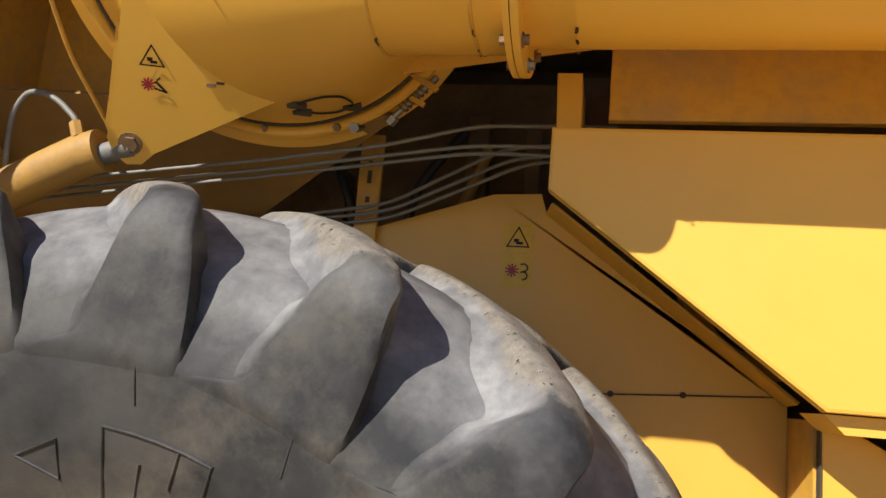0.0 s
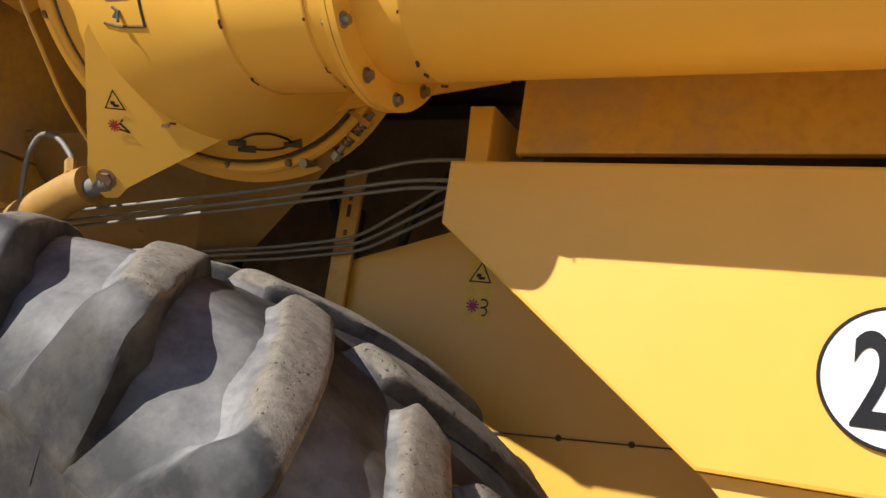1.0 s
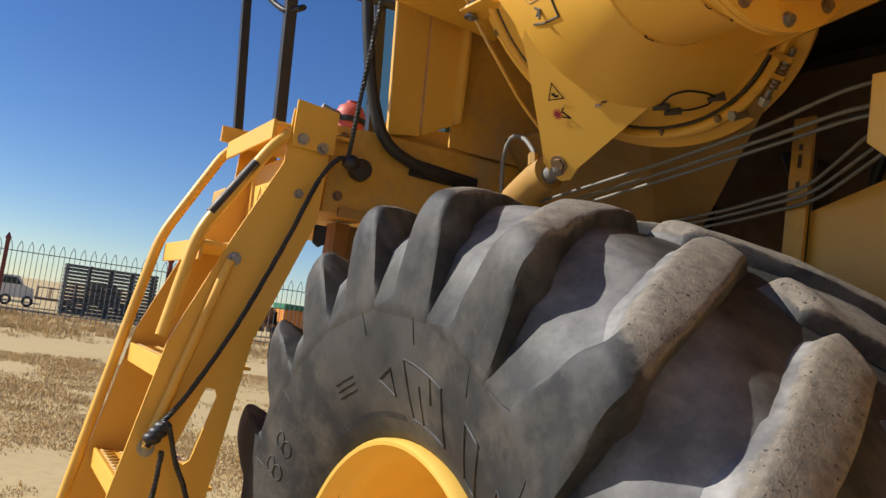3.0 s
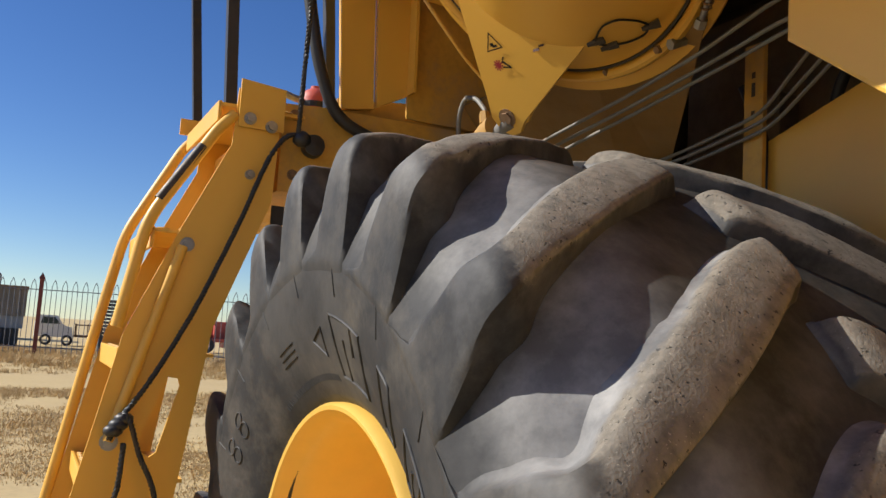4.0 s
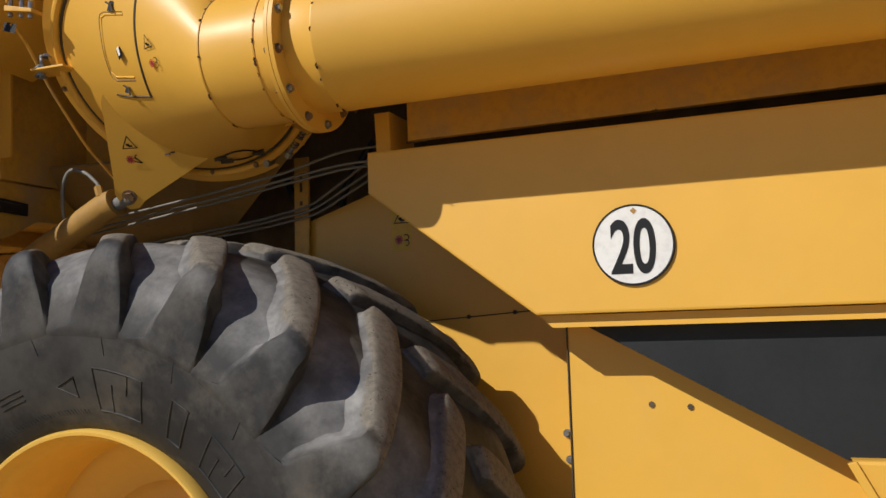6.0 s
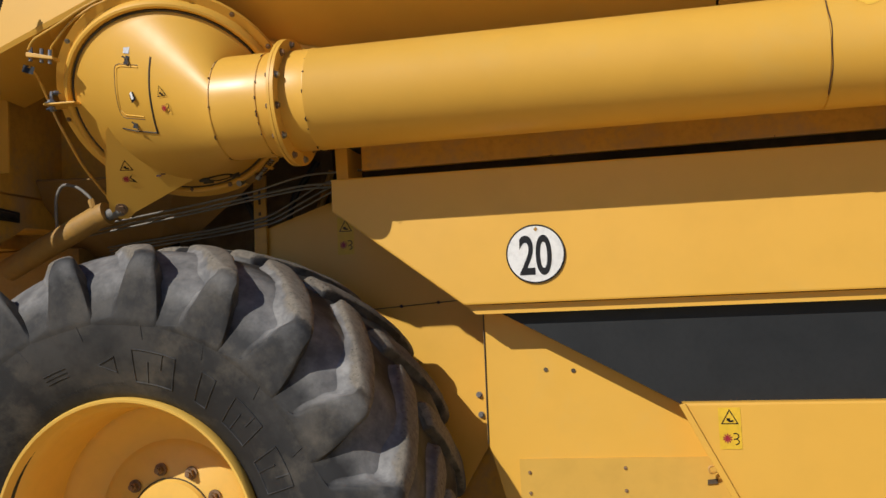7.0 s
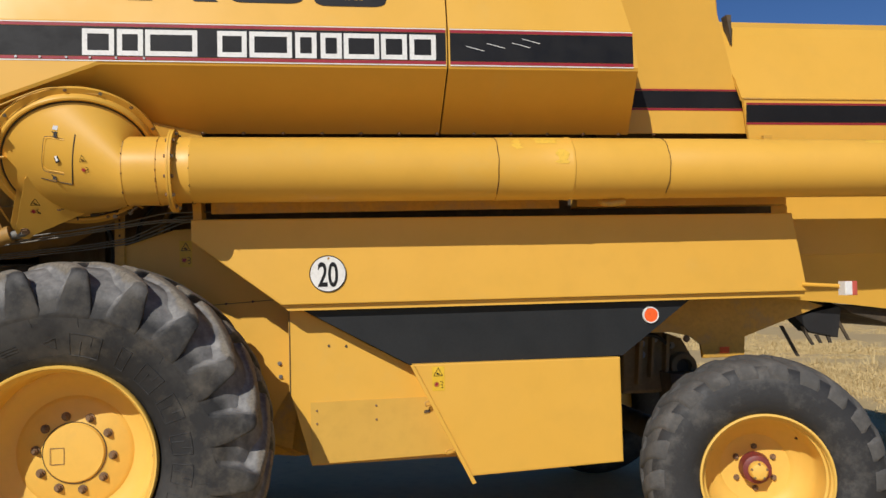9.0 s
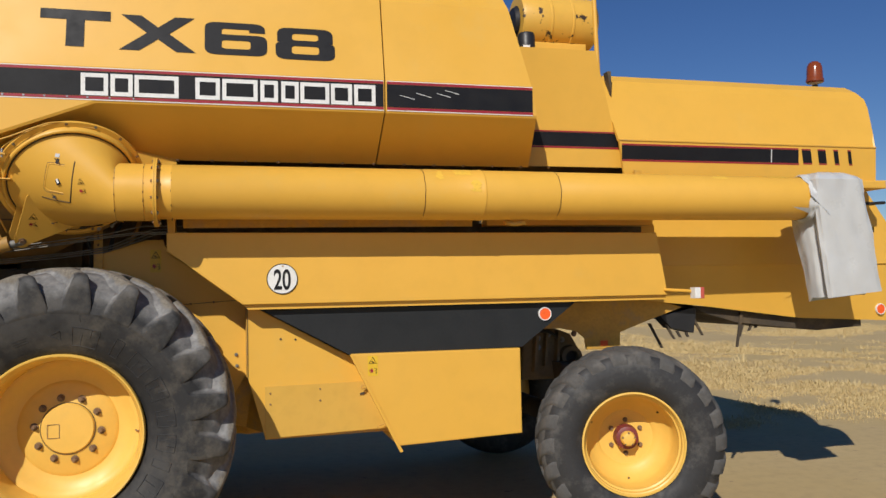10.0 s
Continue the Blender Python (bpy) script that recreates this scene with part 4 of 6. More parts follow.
for x0, x1, a0, a1 in ((2.36, 2.42, 118, 150), (2.47, 2.60, 108, 135), (2.56, 2.64, 150, 178), (4.20, 4.32, 112, 128), (4.62, 4.80, 100, 116)):
    rows = []
    for k in range(9):
        a = radians(a0 + (a1 - a0) * k / 8)
        e0, e1 = x0 + rnd.uniform(0, 0.025), x1 - rnd.uniform(0, 0.025)
        rows.append([(e0 + (e1 - e0) * j / 6, -0.197 + (0.1527 - 0.0036 * (e0 > 4)*2) * math.cos(a), 2.146 + (0.1527 - 0.0036 * (e0 > 4)*2) * math.sin(a)) for j in range(7)])
    part("paint_patch", sheet(*rows), FRESH, tube, smooth=60)
part("tube_hook", pipe(bmesh.new(), [(2.86, -0.14, 2.02), (2.84, -0.16, 1.985), (2.88, -0.20, 1.972), (2.95, -0.20, 1.985)], 0.016, 10, 4, 0.03), YELLOW_OLD, tube, smooth=50)
part("tube_cradle", slab(bmesh.new(), [(0.845, 2.045), (0.888, 2.045), (0.892, 1.93), (0.850, 1.93)], 0.045, 0.20, 0.006), YELLOW, combine)
part("support_beam", slab(bmesh.new(), [(0.935, 2.17), (2.69, 2.17), (2.69, 1.976), (0.935, 1.964)], 0.052, 0.070, 0.004), YELLOW_OLD, combine, "yellow beam below the auger tube")
part("support_beam", slab(bmesh.new(), [(2.80, 2.16), (3.98, 2.16), (3.98, 1.99), (2.80, 1.985)], 0.10, 0.21, 0.005), YELLOW, combine, "yellow beam below the auger tube")

# ---------------------------------------------------------------- decals and small fittings on the side
def text_mesh(body, size, squeeze, bold):
    c = bpy.data.curves.new("digits", "FONT")
    c.body, c.size, c.offset, c.align_x, c.align_y, c.space_character = body, size, bold, "CENTER", "CENTER", 1.0
    ob = new("digits", c)
    bpy.context.view_layer.update()
    me = bpy.data.meshes.new_from_object(ob.evaluated_get(bpy.context.evaluated_depsgraph_get()))
    bpy.data.objects.remove(ob)
    bm = bmesh.new()
    bm.from_mesh(me)
    xs, ys = [v.co.x for v in bm.verts], [v.co.y for v in bm.verts]
    cx, cy = (min(xs) + max(xs)) / 2, (min(ys) + max(ys)) / 2
    for v in bm.verts:
        v.co = Vector(((v.co.x - cx) * squeeze, 0, v.co.y - cy))
    return bm


bm = text_mesh("20", 0.166, 0.61, 0.0030)
for v in bm.verts:
    v.co += Vector((1.496, -0.0072, 1.656))
part("speed_number", bm, BLACK, panel, "black number 20")
bm = bmesh.new()
ring_of(bm, (1.5, 0, 1.735), (0, -1, 0), (0.7, 0, 0.7), 0.010, 0.010, 0, 0, 0.0074, hollow=False)
part("rust_spot", bm, GRIME_SHADE_YELLOW, panel)

TANK_Y = -0.3125


def tank_place(x, z):
    return Vector((x, TANK_Y if z < 2.80 else TANK_Y + (z - 2.80) * 0.224, z))


def strip(name, x0, x1, z0, z1, place, mat, parent, label="", lift=0.0015):
    bm = bmesh.new()
    bm.faces.new([bm.verts.new(place(x, z) - Vector((0, lift, 0))) for x, z in ((x0, z0), (x1, z0), (x1, z1), (x0, z1))])
    return part(name, bm, mat, parent, label)


tank_a, tank_b = [o for o in combine.children if o.name.startswith("tank_panel")]
for owner, x0, x1 in ((tank_a, -0.29, 2.060), (tank_b, 2.080, 2.975)):
    strip("black_band", x0, x1, 2.640, 2.772, tank_place, BLACK, owner, "black decal band")
    strip("red_line", x0, x1, 2.774, 2.787, tank_place, RED, owner)
    strip("red_line", x0, x1, 2.624, 2.638, tank_place, RED, owner)
    strip("white_line", x0, x1, 2.7885, 2.793, tank_place, WHITE, owner)
    strip("white_line", x0, x1, 2.617, 2.622, tank_place, WHITE, owner)
letters = [(142, 187), (191, 228), (231, 306), (335, 378), (382, 445), (450, 482), (488, 520), (523, 577), (580, 620), (624, 665)]
glyph_x = lambda px: 0.436 + (px - 142) * (2.013 - 0.436) / 523
for a, b in letters:
    bm = glyphs(bmesh.new(), [(glyph_x(a), glyph_x(b), 2.643, 2.762)], lambda x, z: tank_place(x, z) - Vector((0, 0.003, 0)), 0.022)
    part("white_block", bm, WHITE, tank_a, "white outlined block on the black band")
def rounded_loop(pts):
    """Corner points (x, z, radius) with the corners rounded."""
    out = []
    for i, (x, z, r) in enumerate(pts):
        p, a, b = Vector((x, z)), Vector(pts[i - 1][:2]), Vector(pts[(i + 1) % len(pts)][:2])
        if r == 0:
            out.append(p)
            continue
        u, v = p + (a - p).normalized() * r, p + (b - p).normalized() * r
        out += [u.lerp(p, k / 5).lerp(p.lerp(v, k / 5), k / 5) for k in range(6)]
    return out


CUT = 0.07
TYPE_MARKS = [(0.226, 0.577, 2.908, 3.120, [[(0.37, 0, 0), (0.63, 0, 0), (0.63, 0.73, 0), (1, 0.73, 0), (1, 1, 0), (0, 1, 0), (0, 0.73, 0), (0.37, 0.73, 0)]]),
              (0.622, 1.022, 2.903, 3.110, [[(0, 0, 0), (0.26, 0, 0), (0.5, 0.34, 0), (0.74, 0, 0), (1, 0, 0), (0.645, 0.51, 0), (0.98, 1, 0), (0.72, 1, 0), (0.5, 0.68, 0), (0.28, 1, 0), (0.02, 1, 0), (0.355, 0.51, 0)]]),
              (1.067, 1.406, 2.903, 3.098, [[(0, 0, 0.2), (1, 0, 0.2), (1, 0.63, 0.17), (0.27, 0.63, 0), (0.27, 0.80, 0.05), (0.71, 0.80, 0), (0.71, 0.71, 0), (0.97, 0.71, 0), (0.97, 1, 0.2), (0, 1, 0.2)], [(0.27, 0.19, CUT), (0.73, 0.19, CUT), (0.73, 0.45, CUT), (0.27, 0.45, CUT)]]),
              (1.452, 1.787, 2.895, 3.088, [[(0, 0, 0.2), (1, 0, 0.2), (1, 0.54, 0.12), (0.97, 0.54, 0), (0.97, 1, 0.2), (0.03, 1, 0.2), (0.03, 0.54, 0), (0, 0.54, 0.12)], [(0.27, 0.18, CUT), (0.73, 0.18, CUT), (0.73, 0.43, CUT), (0.27, 0.43, CUT)], [(0.28, 0.61, CUT), (0.72, 0.61, CUT), (0.72, 0.82, CUT), (0.28, 0.82, CUT)]])]
for x0, x1, z0, z1, loops in TYPE_MARKS:
    bm = bmesh.new()
    edges = []
    for loop in loops:
        ring_v = [bm.verts.new(tank_place(x0 + (x1 - x0) * p.x, z0 + (z1 - z0) * p.y) - Vector((0, 0.002, 0))) for p in rounded_loop(loop)]
        edges += [bm.edges.new((ring_v[i], ring_v[(i + 1) % len(ring_v)])) for i in range(len(ring_v))]
    bmesh.ops.triangle_fill(bm, edges=edges, use_beauty=True)
    part("type_mark", bm, BLACK, tank_a, "large black type mark character")
bm = bmesh.new()
for k, (x, z) in enumerate(((2.20, 2.70), (2.30, 2.715), (2.42, 2.72), (2.47, 2.74))):
    ring_of(bm, tank_place(x, z), (0, -1, 0), (0.25, 0, 1), 0.09, 0.003, 0, 0, 0.003, hollow=False)
part("scratch", bm, WHITE, tank_b)
for x in (0.06, 0.16, 0.26, 0.37, 0.47, 0.58, 0.70):
    bm = bmesh.new()
    hexbolt(bm, tank_place(x, 2.632) - Vector((0, 0.001, 0)), (0, -1, 0), 0.006, 0.006, False)
    part("rivet", bm, STEEL, tank_a)
under = lambda x, k: Vector((x, 0.02 - 0.325 * k, 2.355 + 0.25 * k)) + Vector((0, -0.61, -0.79)) * 0.021
for i in range(14):
    x = 0.72 + 0.19 * i
    bm = bmesh.new()
    hexbolt(bm, under(x, 0.05), (0, -0.61, -0.79), 0.007, 0.006)
    part("panel_bolt", bm, RUST, tank_a if x < 2.06 else tank_b)

mid_cover = [o for o in combine.children if o.name.startswith("middle_cover")][0]
mid_place = lambda x, z: Vector((x, 0.085 - 0.0444 * (z - 2.375) - 0.001, z))
strip("black_band", 2.95, 3.742, 2.510, 2.600, mid_place, BLACK, mid_cover)
strip("red_line", 2.95, 3.735, 2.602, 2.611, mid_place, RED, mid_cover)
strip("red_line", 2.95, 3.745, 2.497, 2.508, mid_place, RED, mid_cover)
engine = [o for o in combine.children if o.name.startswith("engine_cover")][0]
eng_place = lambda x, z: Vector((x, 0.02 - 0.0755 * (z - 2.28) - 0.001, z))
strip("black_band", 3.715, 5.073, 2.421, 2.512, eng_place, BLACK, engine)
strip("red_line", 3.715, 5.070, 2.514, 2.524, eng_place, RED, engine)
strip("red_line", 3.715, 5.078, 2.409, 2.419, eng_place, RED, engine)
strip("white_line", 4.850, 4.856, 2.421, 2.512, eng_place, WHITE, engine, lift=0.003)
for x0, x1 in ((5.096, 5.170), (5.226, 5.292), (5.358, 5.396), (5.476, 5.505)):
    for z0, z1, mat in ((2.424, 2.511, BLACK), (2.513, 2.521, RED), (2.414, 2.422, RED)):
        bm = bmesh.new()
        slant = lambda x, z: x + (2.52 - z) * 0.16
        bm.faces.new([bm.verts.new(eng_place(slant(x, z), z) - Vector((0, 0.0015, 0))) for x, z in ((x0, z0), (x1, z0), (x1, z1), (x0, z1))])
        part("black_block" if mat is BLACK else "red_line", bm, mat, engine)
part("engine_ridge", slab(bmesh.new(), [(3.70, 2.550), (5.72, 2.548), (5.72, 2.541), (3.70, 2.543)], -0.006, 0.006), YELLOW_OLD, engine)
# dark wedge set in the notch as its shadow line
bm = bmesh.new()
slab(bm, [(3.672, 3.03), (3.700, 3.03), (3.697, 2.87)], 0.10, 0.16)
part("cover_gap", bm, DARK, engine)
part("cover_hinge", slab(bmesh.new(), [(3.79, 2.345), (3.84, 2.345), (3.84, 2.30), (3.79, 2.30)], -0.03, 0.0, 0.004), YELLOW_OLD, engine)

# engine top: drum, pole and beacon
FLAKED = material("flaking_yellow_paint", (0.74, 0.43, 0.07), 0.45, second=(0.68, 0.38, 0.06), scale=2, amount=0.5, grain=12, bump=0.04, chips=(0.05, 0.03, 0.02), chip_limit=0.60, chip_scale=8, grain_dark=0.9)
drum = part("air_drum", lathe(bmesh.new(), [(3.17, 0.10), (3.17, 0.172), (3.19, 0.185), (3.37, 0.185), (3.375, 0.190), (3.385, 0.190), (3.39, 0.185), (3.53, 0.185), (3.535, 0.190), (3.545, 0.190), (3.55, 0.185), (3.71, 0.185), (3.73, 0.17), (3.73, 0.05)], (0, 0.5, 3.46), "x", 56),
            FLAKED, combine, "yellow air filter drum with flaking paint", 35)
part("drum_cap", lathe(bmesh.new(), [(3.14, 0.0), (3.14, 0.09), (3.165, 0.11)], (0, 0.5, 3.46), "x", 32), BLACK_PAINT, drum, smooth=35)
part("drum_foot", slab(bmesh.new(), [(3.2, 3.30), (3.66, 3.30), (3.66, 3.14), (3.2, 3.14)], 0.4, 0.6, 0.01), YELLOW, drum)
can = part("oil_can", lathe(bmesh.new(), [(3.14, 0.0), (3.14, 0.058), (3.27, 0.058), (3.285, 0.05), (3.285, 0.0)], (3.135, 0.20, 0), "z", 28), BLACK_PAINT, drum, "black oil filter can", 40)
bm = bmesh.new()
ring_of(bm, (3.115, 0.143, 3.175), (-0.2, -1, 0), (0, 0, 1), 0.045, 0.028, 0, 0, 0.003, hollow=False)
part("can_label", bm, WHITE, can)
part("exhaust_bar", pipe(bmesh.new(), [(3.625, 0.14, 2.95), (3.60, 0.14, 3.75)], 0.016, 12), YELLOW, combine, smooth=40)
beacon = part("warning_beacon", lathe(bmesh.new(), [(3.215, 0.060), (3.225, 0.070), (3.245, 0.070), (3.250, 0.064), (3.34, 0.060), (3.375, 0.048), (3.392, 0.025), (3.395, 0.0)], (5.87, 0.8, 0), "z", 32), material("amber_plastic", (0.24, 0.05, 0.012), 0.2, bump=0.02), combine, "brown-amber beacon lamp", 40)
part("beacon_stem", lathe(bmesh.new(), [(3.05, 0.018), (3.20, 0.022)], (5.87, 0.8, 0), "z", 16), BLACK_PAINT, beacon, smooth=40)

# reflectors, tail lamp, sticker on the box
def reflector(c, r, owner):
    part("reflector_rim", lathe(bmesh.new(), [(-0.006, r), (-0.014, r), (-0.014, r * 1.15), (0.0, r * 1.18)], c, "y", 32, closed=True), WHITE, owner, smooth=30)
    return part("reflector", lathe(bmesh.new(), [(-0.012, 0.0), (-0.011, r), (-0.002, r)], c, "y", 32), ORANGE, owner, "round orange reflector", 30)


reflector((3.170, 0.07, 1.411), 0.037, band)
rear_panel = [o for o in combine.children if o.name.startswith("rear_panel")][0]
reflector((6.02, 0.36, 1.37), 0.036, rear_panel)
part("sign_arm", pipe(bmesh.new(), [(3.98, 0.06, 1.555), (4.02, -0.05, 1.548), (4.08, -0.20, 1.540)], 0.012, 10), YELLOW, combine, smooth=40)
lamp = part("tail_lamp", slab(bmesh.new(), [(4.075, 1.565), (4.135, 1.565), (4.135, 1.495), (4.075, 1.495)], -0.25, -0.19, 0.006), WHITE, combine, "small red and white marker lamp")
part("red_lens", slab(bmesh.new(), [(4.112, 1.566), (4.139, 1.566), (4.139, 1.494), (4.112, 1.494)], -0.254, -0.186, 0.005), RED_PAINT, lamp)
warning_sticker((2.035, 0.030, 1.125), (0, -1, 0), (0, 0, 1), 0.062, 0.12, toolbox)
warning_sticker((0.758, 0.40, 1.786), (0, -1, 0), (0, 0, 1), 0.064, 0.138, plate)
part("box_strap", slab(bmesh.new(), [(1.895, 1.195), (1.912, 1.200), (2.215, 0.600), (2.195, 0.595)], 0.016, 0.029, 0.002), YELLOW, toolbox)
for x, z in ((2.03, 0.985), (2.13, 0.735)):
    part("wire_loop", pipe(bmesh.new(), [(x, 0.15, z), (x - 0.05, 0.12, z - 0.008), (x - 0.055, 0.12, z + 0.012), (x + 0.01, 0.13, z + 0.025)], 0.004, 6, 3, 0.02), YELLOW_OLD, toolbox)
part("latch_hole", slab(bmesh.new(), [(1.975, 0.950), (2.005, 0.954), (2.003, 0.940), (1.974, 0.937)], 0.157, 0.163), DARK, combine)
for x, z in ((1.495, 1.296), (1.583, 1.291)):
    part("bolt_hole", lathe(bmesh.new(), [(-0.002, 0.0), (-0.002, 0.007), (0.001, 0.007)], (x, 0.168, z), "y", 12), DARK, combine)
for x, z in ((1.43, 0.97), (1.43, 0.905), (1.73, 0.985), (1.73, 0.915)):
    part("patch_rivet", lathe(bmesh.new(), [(-0.004, 0.0), (-0.003, 0.005), (0.001, 0.006)], (x, 0.163, z), "y", 10), RUST, combine)
for x, z in ((0.962, 1.518), (1.100, 1.527)):
    bm = bmesh.new()
    hexbolt(bm, (x, 0.399, z), (0, -1, 0), 0.0042, 0.005)
    part("seam_bolt", bm, DARK, plate)
for x, z in ((1.235, 1.195), (1.240, 1.125)):
    bm = bmesh.new()
    hexbolt(bm, (x, 0.401, z), (0, -1, 0), 0.0075, 0.014)
    part("plate_bolt", bm, STEEL, plate)
bm = bmesh.new()
slab(bm, [(0.60, 1.4955), (1.29, 1.5400), (1.29, 1.5370), (0.60, 1.4925)], 0.3965, 0.3995)
part("plate_seam", bm, DARK, plate)
part("panel_seam", slab(bmesh.new(), [(1.2976, 1.49), (1.3004, 1.49), (1.3004, 1.06), (1.2976, 1.06)], 0.165, 0.195), DARK, plate)
part("plate_edge", slab(bmesh.new(), [(1.293, 1.50), (1.300, 1.50), (1.300, 1.07), (1.293, 1.07)], 0.19, 0.41), YELLOW_OLD, plate)
part("plate_flange", thicken(sheet([(0.815, 0.40, 1.88), (1.29, 0.40, 1.525)], [(0.83, 0.33, 1.885), (1.30, 0.33, 1.53)]), 0.006), YELLOW, plate)
part("belly_pan", thicken(sheet([(1.10, 0.47, 1.10), (1.35, 0.45, 1.10), (1.42, 0.30, 1.0)], [(1.12, 0.47, 0.80), (1.30, 0.45, 0.74), (1.42, 0.30, 0.72)], [(1.18, 0.60, 0.69), (1.32, 0.60, 0.675), (1.5, 0.60, 0.69)], [(1.2, 1.6, 0.69), (1.4, 1.6, 0.675), (2.2, 1.6, 0.69)]), 0.01), YELLOW_OLD, combine, "curved yellow belly pan")
part("belly_floor", slab(bmesh.new(), [(1.40, 0.72), (2.2, 0.735), (2.2, 0.70), (1.40, 0.69)], 0.20, 1.8), YELLOW_OLD, combine)

# drive pulleys behind the side panel
def pulley(cx, cz, y, R, spokes):
    p = part("belt_pulley", lathe(bmesh.new(), [(0.0, R * 0.74), (-0.008, R * 0.78), (-0.012, R * 0.97), (-0.004, R), (0.012, R), (0.03, R * 0.9), (0.048, R), (0.06, R), (0.06, R * 0.74)], (cx, y, cz), "y", 64, closed=True), YELLOW_OLD, combine, "yellow spoked belt pulley", 30)
    part("pulley_hub", lathe(bmesh.new(), [(-0.03, 0.0), (-0.03, R * 0.14), (-0.008, R * 0.26), (0.03, R * 0.26)], (cx, y, cz), "y", 32), YELLOW_OLD, p, smooth=35)
    for i in range(spokes):
        t = 2 * math.pi * i / spokes + 0.5
        bm = bmesh.new()
        box(bm, R * 0.2, R * 0.8, 0.0, 0.02, -R * 0.16, R * 0.16, 0.004)
        bmesh.ops.rotate(bm, verts=bm.verts, matrix=Matrix.Rotation(-t, 3, "Y"))
        bmesh.ops.translate(bm, verts=bm.verts, vec=(cx, y, cz))
        part("spoke", bm, YELLOW_OLD, p)
    bm = bmesh.new()
    hexbolt(bm, (cx, y - 0.03, cz), (0, -1, 0), 0.018, 0.015)
    part("pulley_bolt", bm, STEEL, p)


pulley(1.29, 1.765, 0.60, 0.19, 3)
pulley(0.89, 1.817, 0.68, 0.075, 4)

# rear undercarriage
# plate colour is dulled to paint in the shade under the tail
under_plate = part("rear_frame_plate", slab(bmesh.new(), [(3.10, 1.46), (4.15, 1.49), (4.37, 1.42), (3.87, 1.26), (3.87, 1.14), (3.62, 1.14), (3.61, 1.22), (3.54, 1.275), (3.42, 1.30), (3.25, 1.30), (3.12, 1.25)], 0.42, 0.45, 0.005), YELLOW_OLD, combine, "grimy yellow rear frame plate, dulled for shade")
CASTING = material("grimy_grey_casting", (0.24, 0.17, 0.085), 0.7, second=(0.14, 0.10, 0.055), scale=9, bump=0.25, bump_scale=30, dust=(0.32, 0.24, 0.13), dust_limit=0.5)
casing_block = part("gear_casing", slab(bmesh.new(), [(3.24, 1.27), (3.46, 1.29), (3.60, 1.24), (3.68, 1.10), (3.64, 0.92), (3.22, 0.92)], 0.66, 0.95, 0.02), CASTING, combine, "grimy gear casing")
part("casing_boss", lathe(bmesh.new(), [(0.0, 0.085), (-0.05, 0.080), (-0.055, 0.072), (-0.055, 0.048), (0.0, 0.046)], (3.585, 0.66, 1.075), "y", 40, closed=True), CASTING, casing_block, smooth=35)
part("boss_bore", lathe(bmesh.new(), [(-0.004, 0.0), (-0.004, 0.047), (0.0, 0.047)], (3.585, 0.655, 1.075), "y", 32), DARK, casing_block)
for x, z0, z1, w in ((3.29, 0.98, 1.24, 0.030), (3.37, 1.02, 1.26, 0.022), (3.46, 1.00, 1.27, 0.026)):
    part("casing_rib", slab(bmesh.new(), [(x, z0), (x + w, z0), (x + w * 0.8 + 0.02, z1), (x + 0.02, z1)], 0.60, 0.665, 0.006), CASTING, casing_block)
for x, z in ((3.345, 1.215), (3.425, 1.24), (3.345, 1.15), (3.53, 1.20)):
    bm = bmesh.new()
    hexbolt(bm, (x, 0.66, z), (0, -1, 0), 0.014, 0.016)
    part("casing_bolt", bm, STEEL, casing_block)
part("casing_hose", pipe(bmesh.new(), [(3.20, 0.62, 1.26), (3.30, 0.60, 1.275), (3.42, 0.60, 1.265), (3.50, 0.62, 1.20)], 0.012, 10, 4, 0.04), BLACK_PAINT, casing_block, smooth=60)
part("frame_reflector", slab(bmesh.new(), [(3.72, 1.165), (3.775, 1.165), (3.775, 1.20), (3.72, 1.20)], 0.412, 0.420, 0.002), ORANGE, under_plate)
part("rear_axle", pipe(bmesh.new(), [(3.63, 0.1, 0.60), (3.63, 2.7, 0.60)], 0.08, 20), DARK, combine, smooth=40)
part("axle_arm", slab(bmesh.new(), [(3.45, 1.05), (3.8, 1.05), (3.75, 0.5), (3.5, 0.5)], 0.5, 0.7, 0.02), DARK, combine)
bm = bmesh.new()
hexbolt(bm, (3.52, 0.42, 1.255), (0, -1, 0), 0.014, 0.012)
part("frame_bolt", bm, RUST, under_plate)
part("rear_hub", lathe(bmesh.new(), [(0.105, 0.082), (0.08, 0.078), (0.032, 0.072), (0.024, 0.052), (0.024, 0.0)], REAR, "y", 40), MAROON, rear_wheel, "dark red wheel hub", 35)
part("hub_cap", lathe(bmesh.new(), [(0.023, 0.048), (-0.010, 0.046), (-0.022, 0.037), (-0.026, 0.024), (-0.026, 0.0)], REAR, "y", 32), RIM_YELLOW, rear_wheel, "yellow hub cap", 35)
for i in range(6):
    bm = bmesh.new()
    p = polar(REAR, 0.108, 30 + 60 * i, REAR[1] + 0.102)
    hexbolt(bm, p, (0, -1, 0), 0.0105, 0.02)
    part("wheel_nut", bm, RUST, rear_wheel)
for i in range(5):
    bm = bmesh.new()
    p = polar(REAR, 0.038, 18 + 72 * i, REAR[1] - 0.018)
    hexbolt(bm, p, (0, -1, 0), 0.005, 0.008)
    part("cap_bolt", bm, RUST, rear_wheel)
for i in range(3):
    part("rim_hole", lathe(bmesh.new(), [(-0.006, 0.0), (-0.006, 0.007), (0.004, 0.007)], polar(REAR, 0.255, 40 + 115 * i, REAR[1] + 0.028), "y", 12), DARK, rear_wheel)
